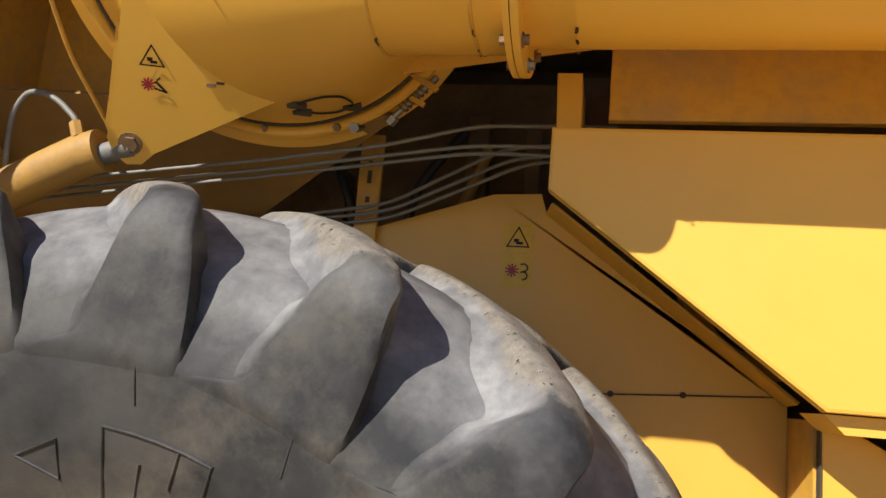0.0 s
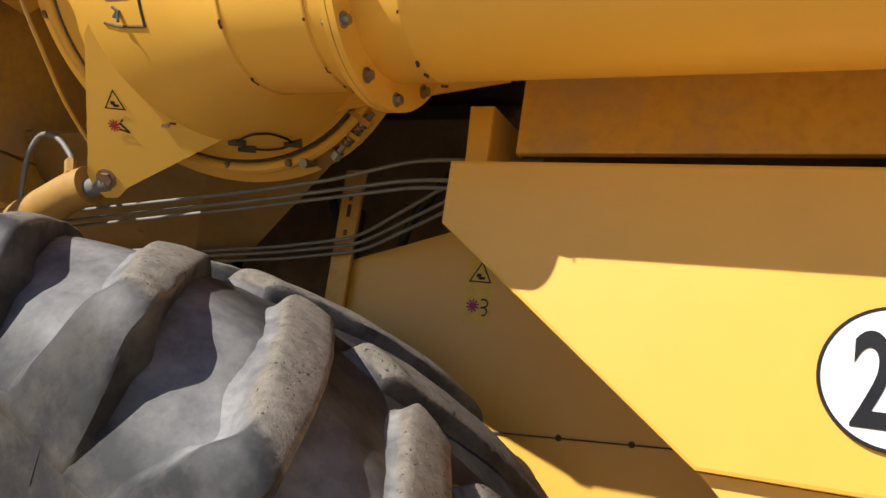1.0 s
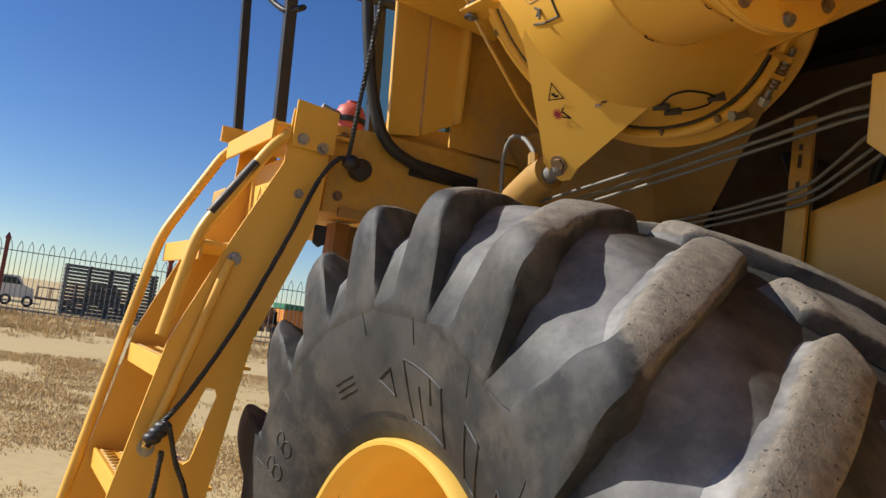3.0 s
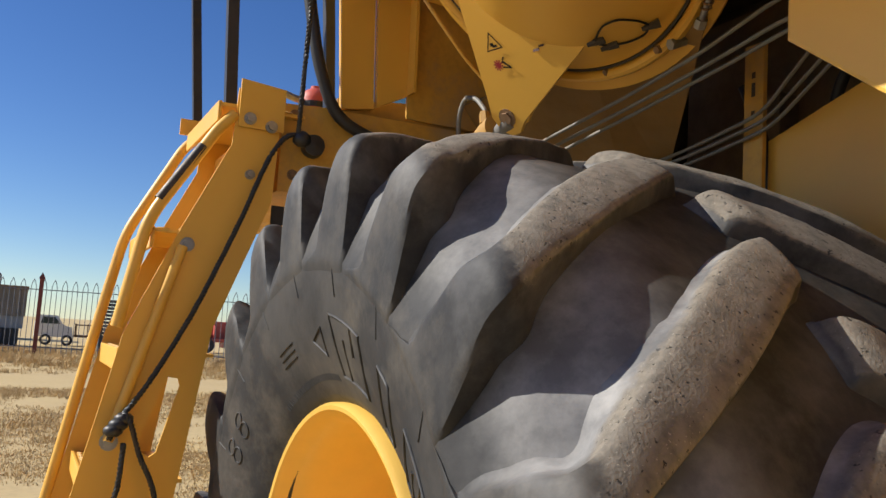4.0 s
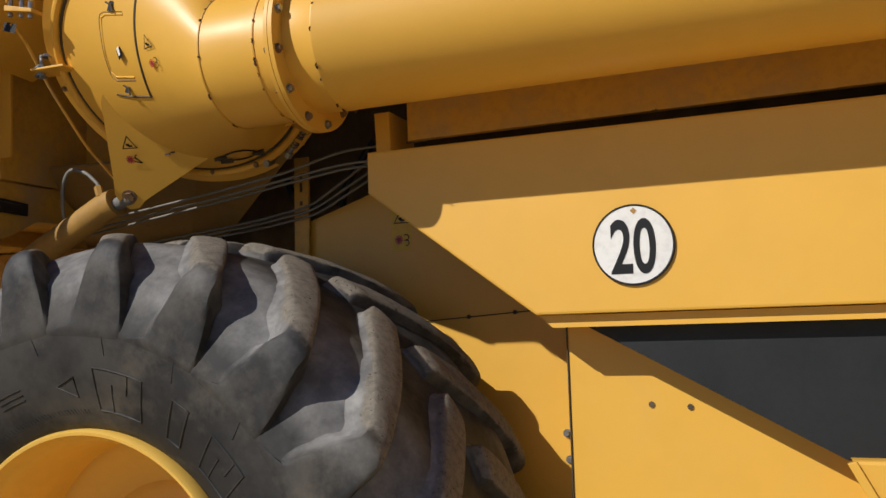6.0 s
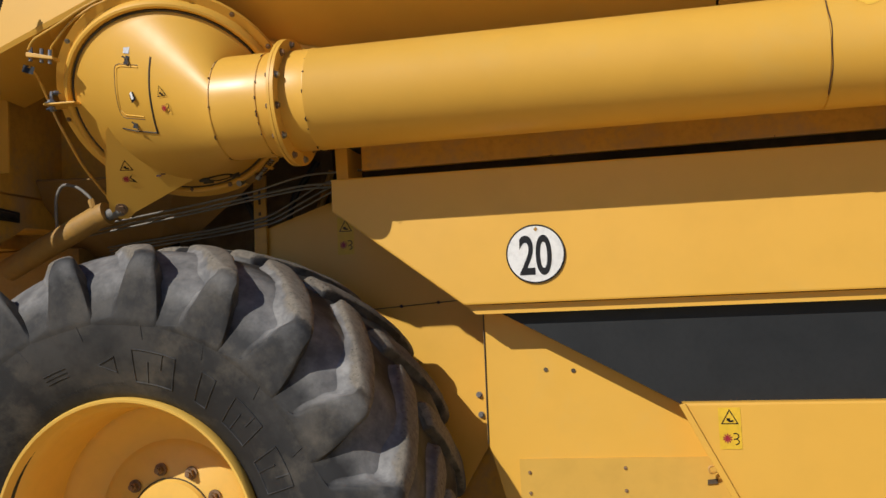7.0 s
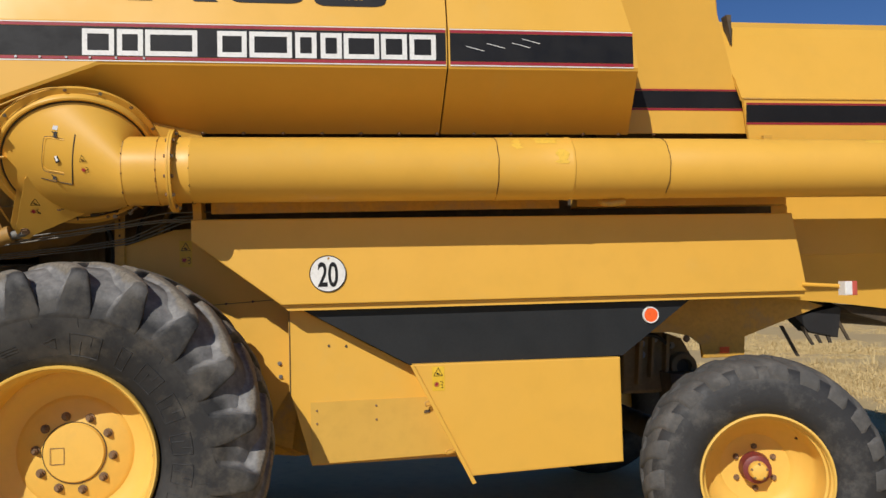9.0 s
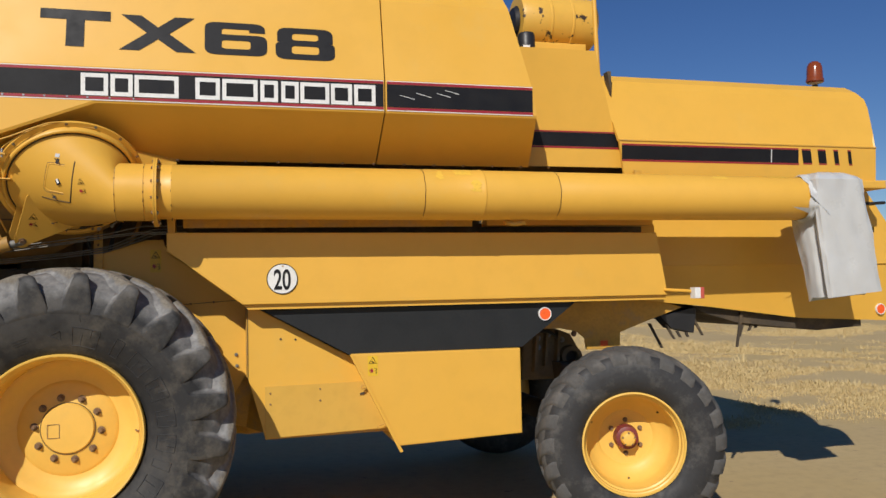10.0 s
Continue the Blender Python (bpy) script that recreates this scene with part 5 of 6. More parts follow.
steer = Matrix.Translation(REAR) @ Matrix.Rotation(STEER, 4, "Z") @ Matrix.Translation(REAR).inverted()
for o in (rear_wheel, *rear_wheel.children):
    o.data.transform(steer)
# straw chopper parts below the tail
part("chopper_housing", slab(bmesh.new(), [(4.45, 1.43), (5.9, 1.32), (5.9, 1.24), (5.5, 1.22), (4.8, 1.30), (4.55, 1.37)], 0.42, 2.4, 0.01), DARK, combine, "dark chopper housing")
part("deflector", slab(bmesh.new(), [(4.20, 1.36), (4.50, 1.42), (4.47, 1.23), (4.29, 1.27)], 0.44, 0.56, 0.004), BLACK_PAINT, combine)
for i, (x, z0, z1, dx, y) in enumerate(((4.10, 1.31, 1.13, 0.10, 0.43), (4.24, 1.30, 1.19, 0.07, 0.45), (4.33, 1.25, 1.20, 0.03, 0.45), (4.40, 1.25, 1.20, 0.02, 0.45), (4.47, 1.33, 1.21, 0.07, 0.45), (4.84, 1.40, 1.12, -0.05, 0.40), (4.90, 1.38, 1.19, -0.06, 0.44), (4.98, 1.36, 1.23, -0.06, 0.44), (5.03, 1.36, 1.25, -0.04, 0.46))):
    part("tine", slab(bmesh.new(), [(x, z0), (x + 0.022, z0), (x + dx + 0.018, z1), (x + dx, z1)], y, y + 0.012), DARK, combine)
part("rear_ladder_hook", slab(bmesh.new(), [(5.72, 2.02), (5.95, 2.0), (5.95, 1.95), (5.80, 1.94), (5.80, 1.80), (5.72, 1.78)], 0.3, 0.36, 0.006), YELLOW, combine)
part("rear_bar", pipe(bmesh.new(), [(5.70, 0.3, 2.16), (6.05, 0.3, 2.18)], 0.012, 8), BLACK_PAINT, combine)
part("tail_ledge", slab(bmesh.new(), [(5.45, 2.30), (5.79, 2.31), (5.79, 2.25), (5.45, 2.25)], -0.01, 0.3, 0.01), YELLOW, combine)

# cloth sleeve on the auger's end
SECTION = [(-0.80, -1.0), (-0.3, -1.0), (0.2, -1.0), (0.7, -1.0), (0.93, -0.93), (1.0, -0.7), (1.0, 0.0), (1.0, 0.8), (0.9, 1.0), (0.2, 1.0), (-0.6, 1.0), (-0.95, 0.9), (-1.0, 0.3), (-0.96, -0.05), (-0.86, -0.30), (-0.93, -0.55), (-1.02, -0.78), (-0.95, -0.96)]
bag_rings = []
for i in range(31):
    t = i / 30
    c = Vector((5.085, -0.20, 2.315)).lerp(Vector((5.245, -0.20, 1.50)), t)
    top = min(1.0, 0.55 + t * 9)
    wide, deep = (0.195 + 0.020 * t) * top, (0.175 - 0.050 * t) * top
    row = []
    for j in range(len(SECTION)):
        for q in (0.0, 0.33, 0.67):
            (u0, v0), (u1, v1) = SECTION[j], SECTION[(j + 1) % len(SECTION)]
            u, v = u0 + (u1 - u0) * q, v0 + (v1 - v0) * q
            pinch = min(1.0, t * 2.2 + 0.15)
            if u < -0.6 and v < 0.1:
                u = -0.95 + (u + 0.95) * pinch * (1.5 if u > -0.9 else 1.0)
            w = 0.010 * noise.noise((u * 2.2, v * 2.2, t * 3.0)) + 0.005 * noise.noise((u * 6, v * 6, t * 9.0))
            sag = 0.0 if t < 0.8 else (t - 0.8) * (0.10 * u - 0.14 * (v > 0.5))
            row.append(c + Vector((u * (wide + w), v * (deep + w), 0.02 * w + sag)))
    bag_rings.append(row)
bm = loft(bag_rings)
bm.verts.ensure_lookup_table()
bm.faces.new(bm.verts[:len(SECTION) * 3])
TARP = material("pale_grey_tarpaulin", (0.56, 0.57, 0.57), 0.32, second=(0.50, 0.51, 0.52), scale=3, bump=0.03, bump_scale=12, grain=8, grain_dark=0.92)
sleeve = part("cloth_sleeve", thicken(bm, 0.004), TARP, combine, "pale grey tarpaulin sleeve on the tube end", 38)
collar_rows = []
for i in range(9):
    x = 4.890 + 0.006 * i
    collar_rows.append([Vector((x + 0.012 * math.sin(5 * g) * (i == 0), -0.197 + math.cos(g) * rad, 2.146 + math.sin(g) * rad)) for k in range(72) for g in [2 * math.pi * k / 72] for rad in [0.1475 + 0.0006 * i + 0.005 * (1 + math.sin(11 * g + 0.8 * math.sin(2 * g))) * (0.4 + i / 8) + 0.006 * noise.noise((g * 2, i * 0.6, 1.0))]])
part("sleeve_collar", thicken(loft(collar_rows), 0.003), TARP, sleeve, "gathered collar of the sleeve", 60)
part("sleeve_cord", lathe(bmesh.new(), [(4.922, 0.158), (4.927, 0.164), (4.932, 0.158)], (0, -0.197, 2.146), "x", 48, closed=True), TARP, sleeve)

# ---------------------------------------------------------------- platform, ladder and rails at the front
PX = -0.36
bm = bmesh.new()
prof = [(-0.37, 1.735), (-0.20, 1.745), (0.0, 1.80), (0.10, 1.855), (0.40, 1.86), (0.40, 1.965), (-0.26, 1.962), (-0.37, 1.955)]
yz = lambda v: Vector((v.y, v.x, v.z))
# beam colour holds grime and the shade on its inner half
platform = part("platform_beam", slab(bm, prof, PX - 0.30, PX, 0.006, yz), YELLOW_OLD, combine, "yellow platform beam with grime, dulled for shade")
part("grip_slot", slab(bmesh.new(), [(-0.15, 1.918), (0.055, 1.905), (0.055, 1.868), (-0.15, 1.872)], PX - 0.002, PX + 0.012, 0.006, yz), BLACK_PAINT, platform, "black rubber grip in the beam")
part("bent_hose", pipe(bmesh.new(), [(PX + 0.03, -0.39, 2.75), (PX + 0.03, -0.355, 2.32), (PX + 0.03, -0.30, 2.06), (PX + 0.03, -0.245, 1.93), (PX + 0.02, -0.12, 1.890), (PX + 0.004, 0.03, 1.886)], 0.0155, 14, 6, 0.12), BLACK_PAINT, combine, "bent black rubber hose", 60)
part("under_rail", slab(bmesh.new(), [(-0.262, 1.735), (-0.16, 1.735), (-0.16, 1.56), (-0.262, 1.56)], PX - 0.25, PX - 0.20, 0.006, yz), GRIME_SHADE_YELLOW, platform)
part("under_flange", slab(bmesh.new(), [(-0.262, 1.735), (-0.222, 1.735), (-0.222, 1.56), (-0.262, 1.56)], PX - 0.199, PX - 0.17, 0.004, yz), GRIME_SHADE_YELLOW, platform)
part("beam_lip", slab(bmesh.new(), [(-0.33, 1.752), (-0.20, 1.748), (-0.04, 1.790), (-0.04, 1.782), (-0.20, 1.728), (-0.33, 1.728)], PX + 0.001, PX + 0.014, 0.003, yz), GRIME_SHADE_YELLOW, platform)
part("lug_tab", slab(bmesh.new(), [(-0.375, 1.70), (-0.345, 1.70), (-0.345, 1.655), (-0.36, 1.645), (-0.375, 1.655)], PX - 0.02, PX - 0.01, 0, yz), BLACK_PAINT, platform)
part("knob", lathe(bmesh.new(), [(0.0, 0.0), (0.0, 0.020), (0.03, 0.030), (0.05, 0.026), (0.055, 0.0)], (PX + 0.005, -0.30, 1.850), "x", 20), BLACK_PAINT, platform, "black round knob", 40)
for y, z in ((-0.34, 1.93), (-0.335, 1.78)):
    bm = bmesh.new()
    hexbolt(bm, (PX, y, z), (1, 0, 0), 0.009, 0.008)
    part("beam_bolt", bm, RUST, platform)
# upright corner panels of the tank and cab
part("corner_panel", slab(bmesh.new(), [(-0.222, 1.968), (-0.135, 1.982), (-0.155, 2.38), (-0.19, 3.6), (-0.32, 3.6), (-0.252, 2.38)], PX - 0.02, PX, 0.004, yz), YELLOW, combine, "upright yellow corner panel")
part("corner_panel", slab(bmesh.new(), [(-0.130, 1.985), (-0.045, 2.030), (-0.055, 2.42), (-0.08, 3.6), (-0.18, 3.6), (-0.150, 2.38)], PX - 0.012, PX + 0.008, 0.004, yz), YELLOW, combine, "upright yellow corner panel")
part("corner_flange", slab(bmesh.new(), [(-0.048, 2.030), (-0.040, 2.034), (-0.070, 3.6), (-0.082, 3.6)], PX - 0.01, PX + 0.05, 0, yz), YELLOW, combine)
# duller yellow here paints in the shade of the recess
part("recess_wall", thicken(sheet([(PX, -0.045, 1.97), (PX, 0.30, 1.97), (0.10, 0.30, 1.97)], [(PX, -0.05, 2.3), (PX, 0.30, 2.3), (0.10, 0.3, 2.3)], [(PX, -0.06, 2.7), (PX, 0.30, 2.7), (0.10, 0.30, 2.7)]), 0.008), YELLOW_OLD, combine, "yellow recess wall, colour dulled for shade")
part("recess_foot", slab(bmesh.new(), [(-0.225, 1.955), (0.45, 1.955), (0.45, 2.07), (-0.225, 2.0)], PX - 0.04, PX - 0.025, 0, yz), GRIME_SHADE_YELLOW, combine)
part("recess_ledge", slab(bmesh.new(), [(-0.02, 1.984), (0.30, 2.022), (0.30, 2.012), (-0.02, 1.975)], PX, PX + 0.006, 0.001, yz), DARK, combine)
bm = bmesh.new()
box(bm, -1.6, -0.80, 0.16, 2.4, 1.9, 3.55, 0.05)
glass = bpy.data.materials.new("dark_cab_glass")
glass.use_nodes = True
glass.node_tree.nodes["Principled BSDF"].inputs["Base Color"].default_value = (0.02, 0.05, 0.06, 1)
glass.node_tree.nodes["Principled BSDF"].inputs["Roughness"].default_value = 0.06
part("cab", bm, glass, combine, "dark glass operator cab")
bm = bmesh.new()
box(bm, -1.9, PX - 0.25, -0.30, 2.4, 1.80, 1.93, 0.01)
part("cab_floor", bm, YELLOW_OLD, combine)
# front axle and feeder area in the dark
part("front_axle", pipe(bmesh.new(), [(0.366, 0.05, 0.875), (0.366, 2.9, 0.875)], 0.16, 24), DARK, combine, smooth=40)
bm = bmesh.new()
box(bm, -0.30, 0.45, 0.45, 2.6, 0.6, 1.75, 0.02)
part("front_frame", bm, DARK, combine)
bm = bmesh.new()
box(bm, -1.9, -0.32, 0.35, 2.5, 0.55, 1.80, 0.03)
part("feeder_house", bm, GRIME_SHADE_YELLOW, combine, "grimy yellow feeder housing below the cab")
for c, prof, r in ((HUB, FRONT_PROFILE, 0.86), (REAR, REAR_PROFILE, 0.6)):
    w = part("far_wheel", lathe(bmesh.new(), prof, (c[0], c[1] + 2.75, c[2]), "y", 48, closed=True), RUBBER, combine, smooth=50)
    part("far_rim", lathe(bmesh.new(), [(-0.1, 0.0), (-0.1, prof[0][1]), (0.1, prof[0][1]), (0.1, 0)], (c[0], c[1] + 2.75, c[2]), "y", 40), RIM_YELLOW, w)

WORN_RAIL = material("worn_dark_rail", (0.05, 0.042, 0.035), 0.5, 0.3, second=(0.20, 0.13, 0.05), scale=20, amount=0.3, bump=0.05, chips=(0.6, 0.36, 0.07), chip_limit=0.62, chip_scale=30)


# ladder: two cut-out side plates, treads and bent handrails
def rail_plate(x, label):
    out = [(-0.486, 1.964), (-0.379, 1.968), (-0.388, 1.70), (-0.499, 1.396), (-0.551, 1.02), (-0.60, 0.55), (-0.86, 0.55), (-0.768, 1.00), (-0.690, 1.375), (-0.588, 1.620), (-0.492, 1.828)]
    hole = [(-0.588, 1.280), (-0.566, 1.278), (-0.560, 1.262), (-0.598, 1.115), (-0.612, 1.105), (-0.636, 1.118), (-0.640, 1.135)]
    bm = bmesh.new()
    edges = []
    for loop in (out, hole):
        ring_v = [bm.verts.new((x, y, z)) for y, z in loop]
        edges += [bm.edges.new((ring_v[i], ring_v[(i + 1) % len(ring_v)])) for i in range(len(ring_v))]
    bmesh.ops.triangle_fill(bm, edges=edges, use_beauty=True)
    grown = bmesh.ops.extrude_face_region(bm, geom=bm.faces[:])["geom"]
    bmesh.ops.translate(bm, verts=[v for v in grown if isinstance(v, bmesh.types.BMVert)], vec=(-0.008, 0, 0))
    return part("ladder_side", bm, YELLOW, ladder, label)


ladder = part("ladder", slab(bmesh.new(), [(-0.484, 1.985), (-0.376, 1.975), (-0.376, 1.87), (-0.484, 1.87)], -0.328, -0.318, 0.003, yz), YELLOW, combine, "folding yellow access ladder with perforated treads")
rail_plate(-0.33, "yellow ladder side plate")
rail_plate(-0.78, "yellow ladder side plate")
part("top_plate", slab(bmesh.new(), [(-0.55, 1.975), (-0.40, 1.975), (-0.40, 1.93), (-0.55, 1.93)], -0.79, -0.778, 0.003, yz), YELLOW, ladder)
for y, z in ((-0.653, 1.612), (-0.700, 1.335), (-0.745, 1.055), (-0.79, 0.77), (-0.53, 1.925)):
    bm = bmesh.new()
    box(bm, -0.772, -0.338, y + 0.004, y + 0.21, z - 0.008, z, 0)
    box(bm, -0.772, -0.338, y, y + 0.008, z - 0.045, z + 0.004, 0.002)
    tread = part("tread", bm, YELLOW, ladder)
    bm = bmesh.new()
    for i in range(11):
        for j in range(4):
            c = Vector((-0.735 + 0.037 * i + (0.018 if j % 2 else 0), y + 0.03 + 0.045 * j, z))
            ringv = [bm.verts.new(c + Vector((0.012 * math.cos(a), 0.014 * math.sin(a), 0.0012))) for a in [2 * math.pi * k / 10 for k in range(10)]]
            bm.faces.new(ringv)
            outer = [bm.verts.new(c + Vector((0.016 * math.cos(a), 0.018 * math.sin(a), 0.0008))) for a in [2 * math.pi * k / 10 for k in range(10)]]
            top = [bm.verts.new(v.co + Vector((0, 0, 0.003))) for v in ringv]
            for k in range(10):
                bm.faces.new((outer[k], outer[(k + 1) % 10], top[(k + 1) % 10], top[k]))
    part("tread_holes", bm, YELLOW_OLD, ladder)
for x in (-0.335, -0.785):
    pts = [(x, -0.47, 1.945), (x, -0.53, 1.90), (x, -0.665, 1.635), (x, -0.71, 1.40), (x, -0.80, 0.90), (x, -0.86, 0.60)] if x < -0.5 else [(x, -0.49, 1.90), (x, -0.525, 1.86), (x, -0.662, 1.630), (x, -0.705, 1.385)]
    part("handrail", pipe(bmesh.new(), pts, 0.014, 14, 5, 0.05), YELLOW, ladder, "bent yellow handrail", 60)
part("worn_grip", pipe(bmesh.new(), [(-0.335, -0.555, 1.812), (-0.335, -0.640, 1.675)], 0.0144, 14), WORN_RAIL, ladder, "bare dark worn stretch of the handrail", 60)
for y, z, r in ((-0.458, 1.891, 0.010), (-0.406, 1.879, 0.010), (-0.573, 1.58, 0.011), (-0.445, 1.76, 0.008), (-0.698, 1.138, 0.013)):
    bm = bmesh.new()
    hexbolt(bm, (-0.318 if z > 1.85 else -0.330, y, z), (1, 0, 0), r, 0.014)
    part("ladder_bolt", bm, STEEL, ladder)
part("ladder_brace", pipe(bmesh.new(), [(-0.322, -0.583, 1.575), (-0.322, -0.70, 1.14)], 0.012, 10), YELLOW, ladder, smooth=50)
riser = part("riser_plate", slab(bmesh.new(), [(-0.772, 1.62), (-0.338, 1.62), (-0.338, 1.84), (-0.40, 1.868), (-0.772, 1.868)], -0.448, -0.440, 0.002), YELLOW, ladder, "yellow riser plate with a worn white label")
bm = bmesh.new()
ring_of(bm, (-0.668, -0.448, 1.722), (0, -1, 0), (0.1, 0, 1), 0.060, 0.055, 0, 0, 0.002, hollow=False)
ring_of(bm, (-0.610, -0.448, 1.712), (0, -1, 0), (0.1, 0, 1), 0.035, 0.040, 0, 0, 0.002, hollow=False)
part("worn_label", bm, WHITE, riser)
for x in (-0.655, -0.605, -0.555):
    bm = bmesh.new()
    for (x0, z0), (x1, z1) in (((-0.016, -0.016), (0.016, -0.016)), ((0.016, -0.016), (0.0, 0.020)), ((0.0, 0.020), (-0.016, -0.016))):
        pipe(bm, [(x + x0, -0.449, 1.783 + z0), (x + x1, -0.449, 1.783 + z1)], 0.0014, 5)
    part("warning_triangle", bm, GRIME_SHADE_YELLOW, riser)

# black rail posts, cable and rope
part("rail_post", pipe(bmesh.new(), [(-0.80, -0.500, 1.95), (-0.80, -0.545, 2.42), (-0.80, -0.59, 3.1)], 0.017, 4), BLACK_PAINT, combine, "square black rail post")
part("rail_post", pipe(bmesh.new(), [(-0.50, -0.470, 1.93), (-0.50, -0.495, 2.35), (-0.50, -0.53, 3.1)], 0.020, 4), BLACK_PAINT, combine, "square black rail post")
part("rail_post", pipe(bmesh.new(), [(-0.55, -0.190, 1.95), (-0.55, -0.212, 2.25), (-0.55, -0.235, 2.5), (-0.55, -0.29, 3.1)], 0.019, 4), BLACK_PAINT, combine, "square black rail post")
part("rail_bar", pipe(bmesh.new(), [(-0.80, -0.60, 2.42), (-0.62, -0.40, 2.40), (-0.48, -0.10, 2.36)], 0.014, 8), BLACK_PAINT, combine)
part("rail_cable", pipe(bmesh.new(), [(-0.62, -0.60, 2.40), (-0.56, -0.53, 2.29), (-0.50, -0.50, 2.25), (-0.47, -0.47, 2.26), (-0.49, -0.455, 2.275), (-0.52, -0.49, 2.262)], 0.008, 8, 4, 0.03), BLACK_PAINT, combine, smooth=60)
ROPE_RISE = [(PX + 0.06 + 0.36 * k, -0.345 + -0.08 * k, 1.855 + 0.9 * k) for k in (0.74, 0.6, 0.42, 0.2, 0.07, 0.0)]
rope = part("tied_rope", braid(bmesh.new(), ROPE_RISE, 0.0066), BLACK_PAINT, combine, "dark braided rope tied to the ladder", 60)
part("rope_run", braid(bmesh.new(), [(PX + 0.06, -0.325, 1.855), (PX + 0.065, -0.365, 1.862), (PX + 0.065, -0.41, 1.80), (PX + 0.062, -0.47, 1.63), (PX + 0.06, -0.55, 1.43), (PX + 0.058, -0.63, 1.27), (PX + 0.055, -0.685, 1.185), (PX + 0.055, -0.70, 1.145)], 0.0066), BLACK_PAINT, rope, smooth=60)
part("rope_loop", braid(bmesh.new(), [(PX + 0.06, -0.700, 1.15), (PX + 0.075, -0.672, 1.20), (PX + 0.075, -0.640, 1.12), (PX + 0.075, -0.600, 1.03), (PX + 0.075, -0.605, 0.94), (PX + 0.075, -0.65, 0.90), (PX + 0.075, -0.69, 0.95), (PX + 0.075, -0.675, 1.06), (PX + 0.075, -0.672, 1.14)], 0.0066), BLACK_PAINT, rope, smooth=60)
for k in range(3):
    bm = lathe(bmesh.new(), [(-0.012, 0.012), (-0.005, 0.02), (0.005, 0.02), (0.012, 0.012)], (PX + 0.06 + 0.004 * k, -0.675 - 0.01 * k, 1.19 - 0.012 * k), "z", 12)
    part("knot", bm, BLACK_PAINT, rope, smooth=60)
part("knot", lathe(bmesh.new(), [(-0.018, 0.010), (-0.008, 0.022), (0.008, 0.022), (0.018, 0.010)], (PX + 0.06, -0.335, 1.858), "z", 14), BLACK_PAINT, rope, smooth=60)

# fire extinguisher on the platform
ext = thing("fire_extinguisher", (-0.90, -0.13, 2.03), "faded red fire extinguisher strapped to the platform rail", "fire extinguisher")
part("bottle", lathe(bmesh.new(), [(1.93, 0.0), (1.93, 0.045), (1.94, 0.050), (2.03, 0.050), (2.055, 0.040), (2.068, 0.018), (2.075, 0.018), (2.075, 0.0)], (-0.90, -0.13, 0.100), "z", 32), RED_PAINT, ext, smooth=40)
part("strap", lathe(bmesh.new(), [(2.0, 0.051), (2.0, 0.054), (2.018, 0.054), (2.018, 0.051)], (-0.90, -0.13, 0.100), "z", 32, closed=True), BLACK_PAINT, ext, "black strap")
part("valve", pipe(bmesh.new(), [(-0.90, -0.15, 2.122), (-0.88, -0.205, 2.122), (-0.88, -0.235, 2.130)], 0.012, 8), STEEL, ext)

# raised blocks and lines on the front tyre's side wall
def wall_y(r):
    for (ya, a), (yb, b) in zip(HALF_PROFILE, HALF_PROFILE[1:]):
        if a <= r <= b:
            return TYRE_Y + ya + (yb - ya) * (r - a) / (b - a)
    return TYRE_Y - 0.40


def raised_line(bm, pts, w=0.0024, lift=0.0028):
    """A raised rib on the side wall along (radius, degrees) points."""
    q = [polar(HUB, r, d, wall_y(r)) for r, d in pts]
    pipe(bm, [p + Vector((0, -lift * 0.2, 0)) for p in q], w, 6)


for d, w in ((76.8, 14), (58.5, 4.8), (43.2, 11), (25.3, 11.5), (7.8, 9.5), (-6.5, 9.5), (-19, 4.5), (-33, 12)):
    bm = bmesh.new()
    a, b = d + w / 2, d - w / 2
    side = [a + (b - a) * k / 4 for k in range(5)]
    raised_line(bm, [(0.462, a), (0.49, a), (0.525, a), (0.555, a)] + [(0.555, s) for s in side[1:]] + [(0.525, b), (0.49, b), (0.462, b)] + [(0.462, s) for s in side[3::-1]])
    if w > 8:
        raised_line(bm, [(0.462, a - w * 0.33), (0.525, a - w * 0.36)])
        raised_line(bm, [(0.51, b + w * 0.33), (0.555, b + w * 0.30)])
    part("raised_block", bm, RUBBER, front_wheel, smooth=60)


def rib(pts, w):
    bm = bmesh.new()
    raised_line(bm, pts, w)
    part("mould_rib", bm, RUBBER, front_wheel, smooth=60)


for k in range(20):
    d = 51 + 9 + 18 * k
    rib([(0.585, d + 2.5), (0.635, d + 3.5)], 0.0013)
for k in range(3):
    rib([(0.502 + 0.012 * k, 107), (0.502 + 0.012 * k, 111), (0.502 + 0.012 * k, 115)], 0.0014)
rib([(0.512, 96), (0.532, 90), (0.488, 90), (0.512, 96)], 0.0019)
for c in (143, 150):
    for r0 in (0.535, 0.562):
        rib([(r0 + 0.014 * math.sin(t), c + 1.8 * math.cos(t)) for t in [2 * math.pi * k / 12 for k in range(13)]], 0.0018)
bm = bmesh.new()
for k in range(30):
    raised_line(bm, [(0.450, 88 + k * 1.2), (0.460, 88 + k * 1.2 + 0.5)], 0.0011)
tagged(part("small_print", bm, RUBBER, front_wheel, smooth=60), kind="stuff")
part("valve_stem", pipe(bmesh.new(), [polar(RIM, 0.345, -4, HUB[1] - 0.02), polar(RIM, 0.36, -4, HUB[1] - 0.055), polar(RIM, 0.378, -2, HUB[1] - 0.06)], 0.005, 8), RUST, front_wheel)
bm = bmesh.new()
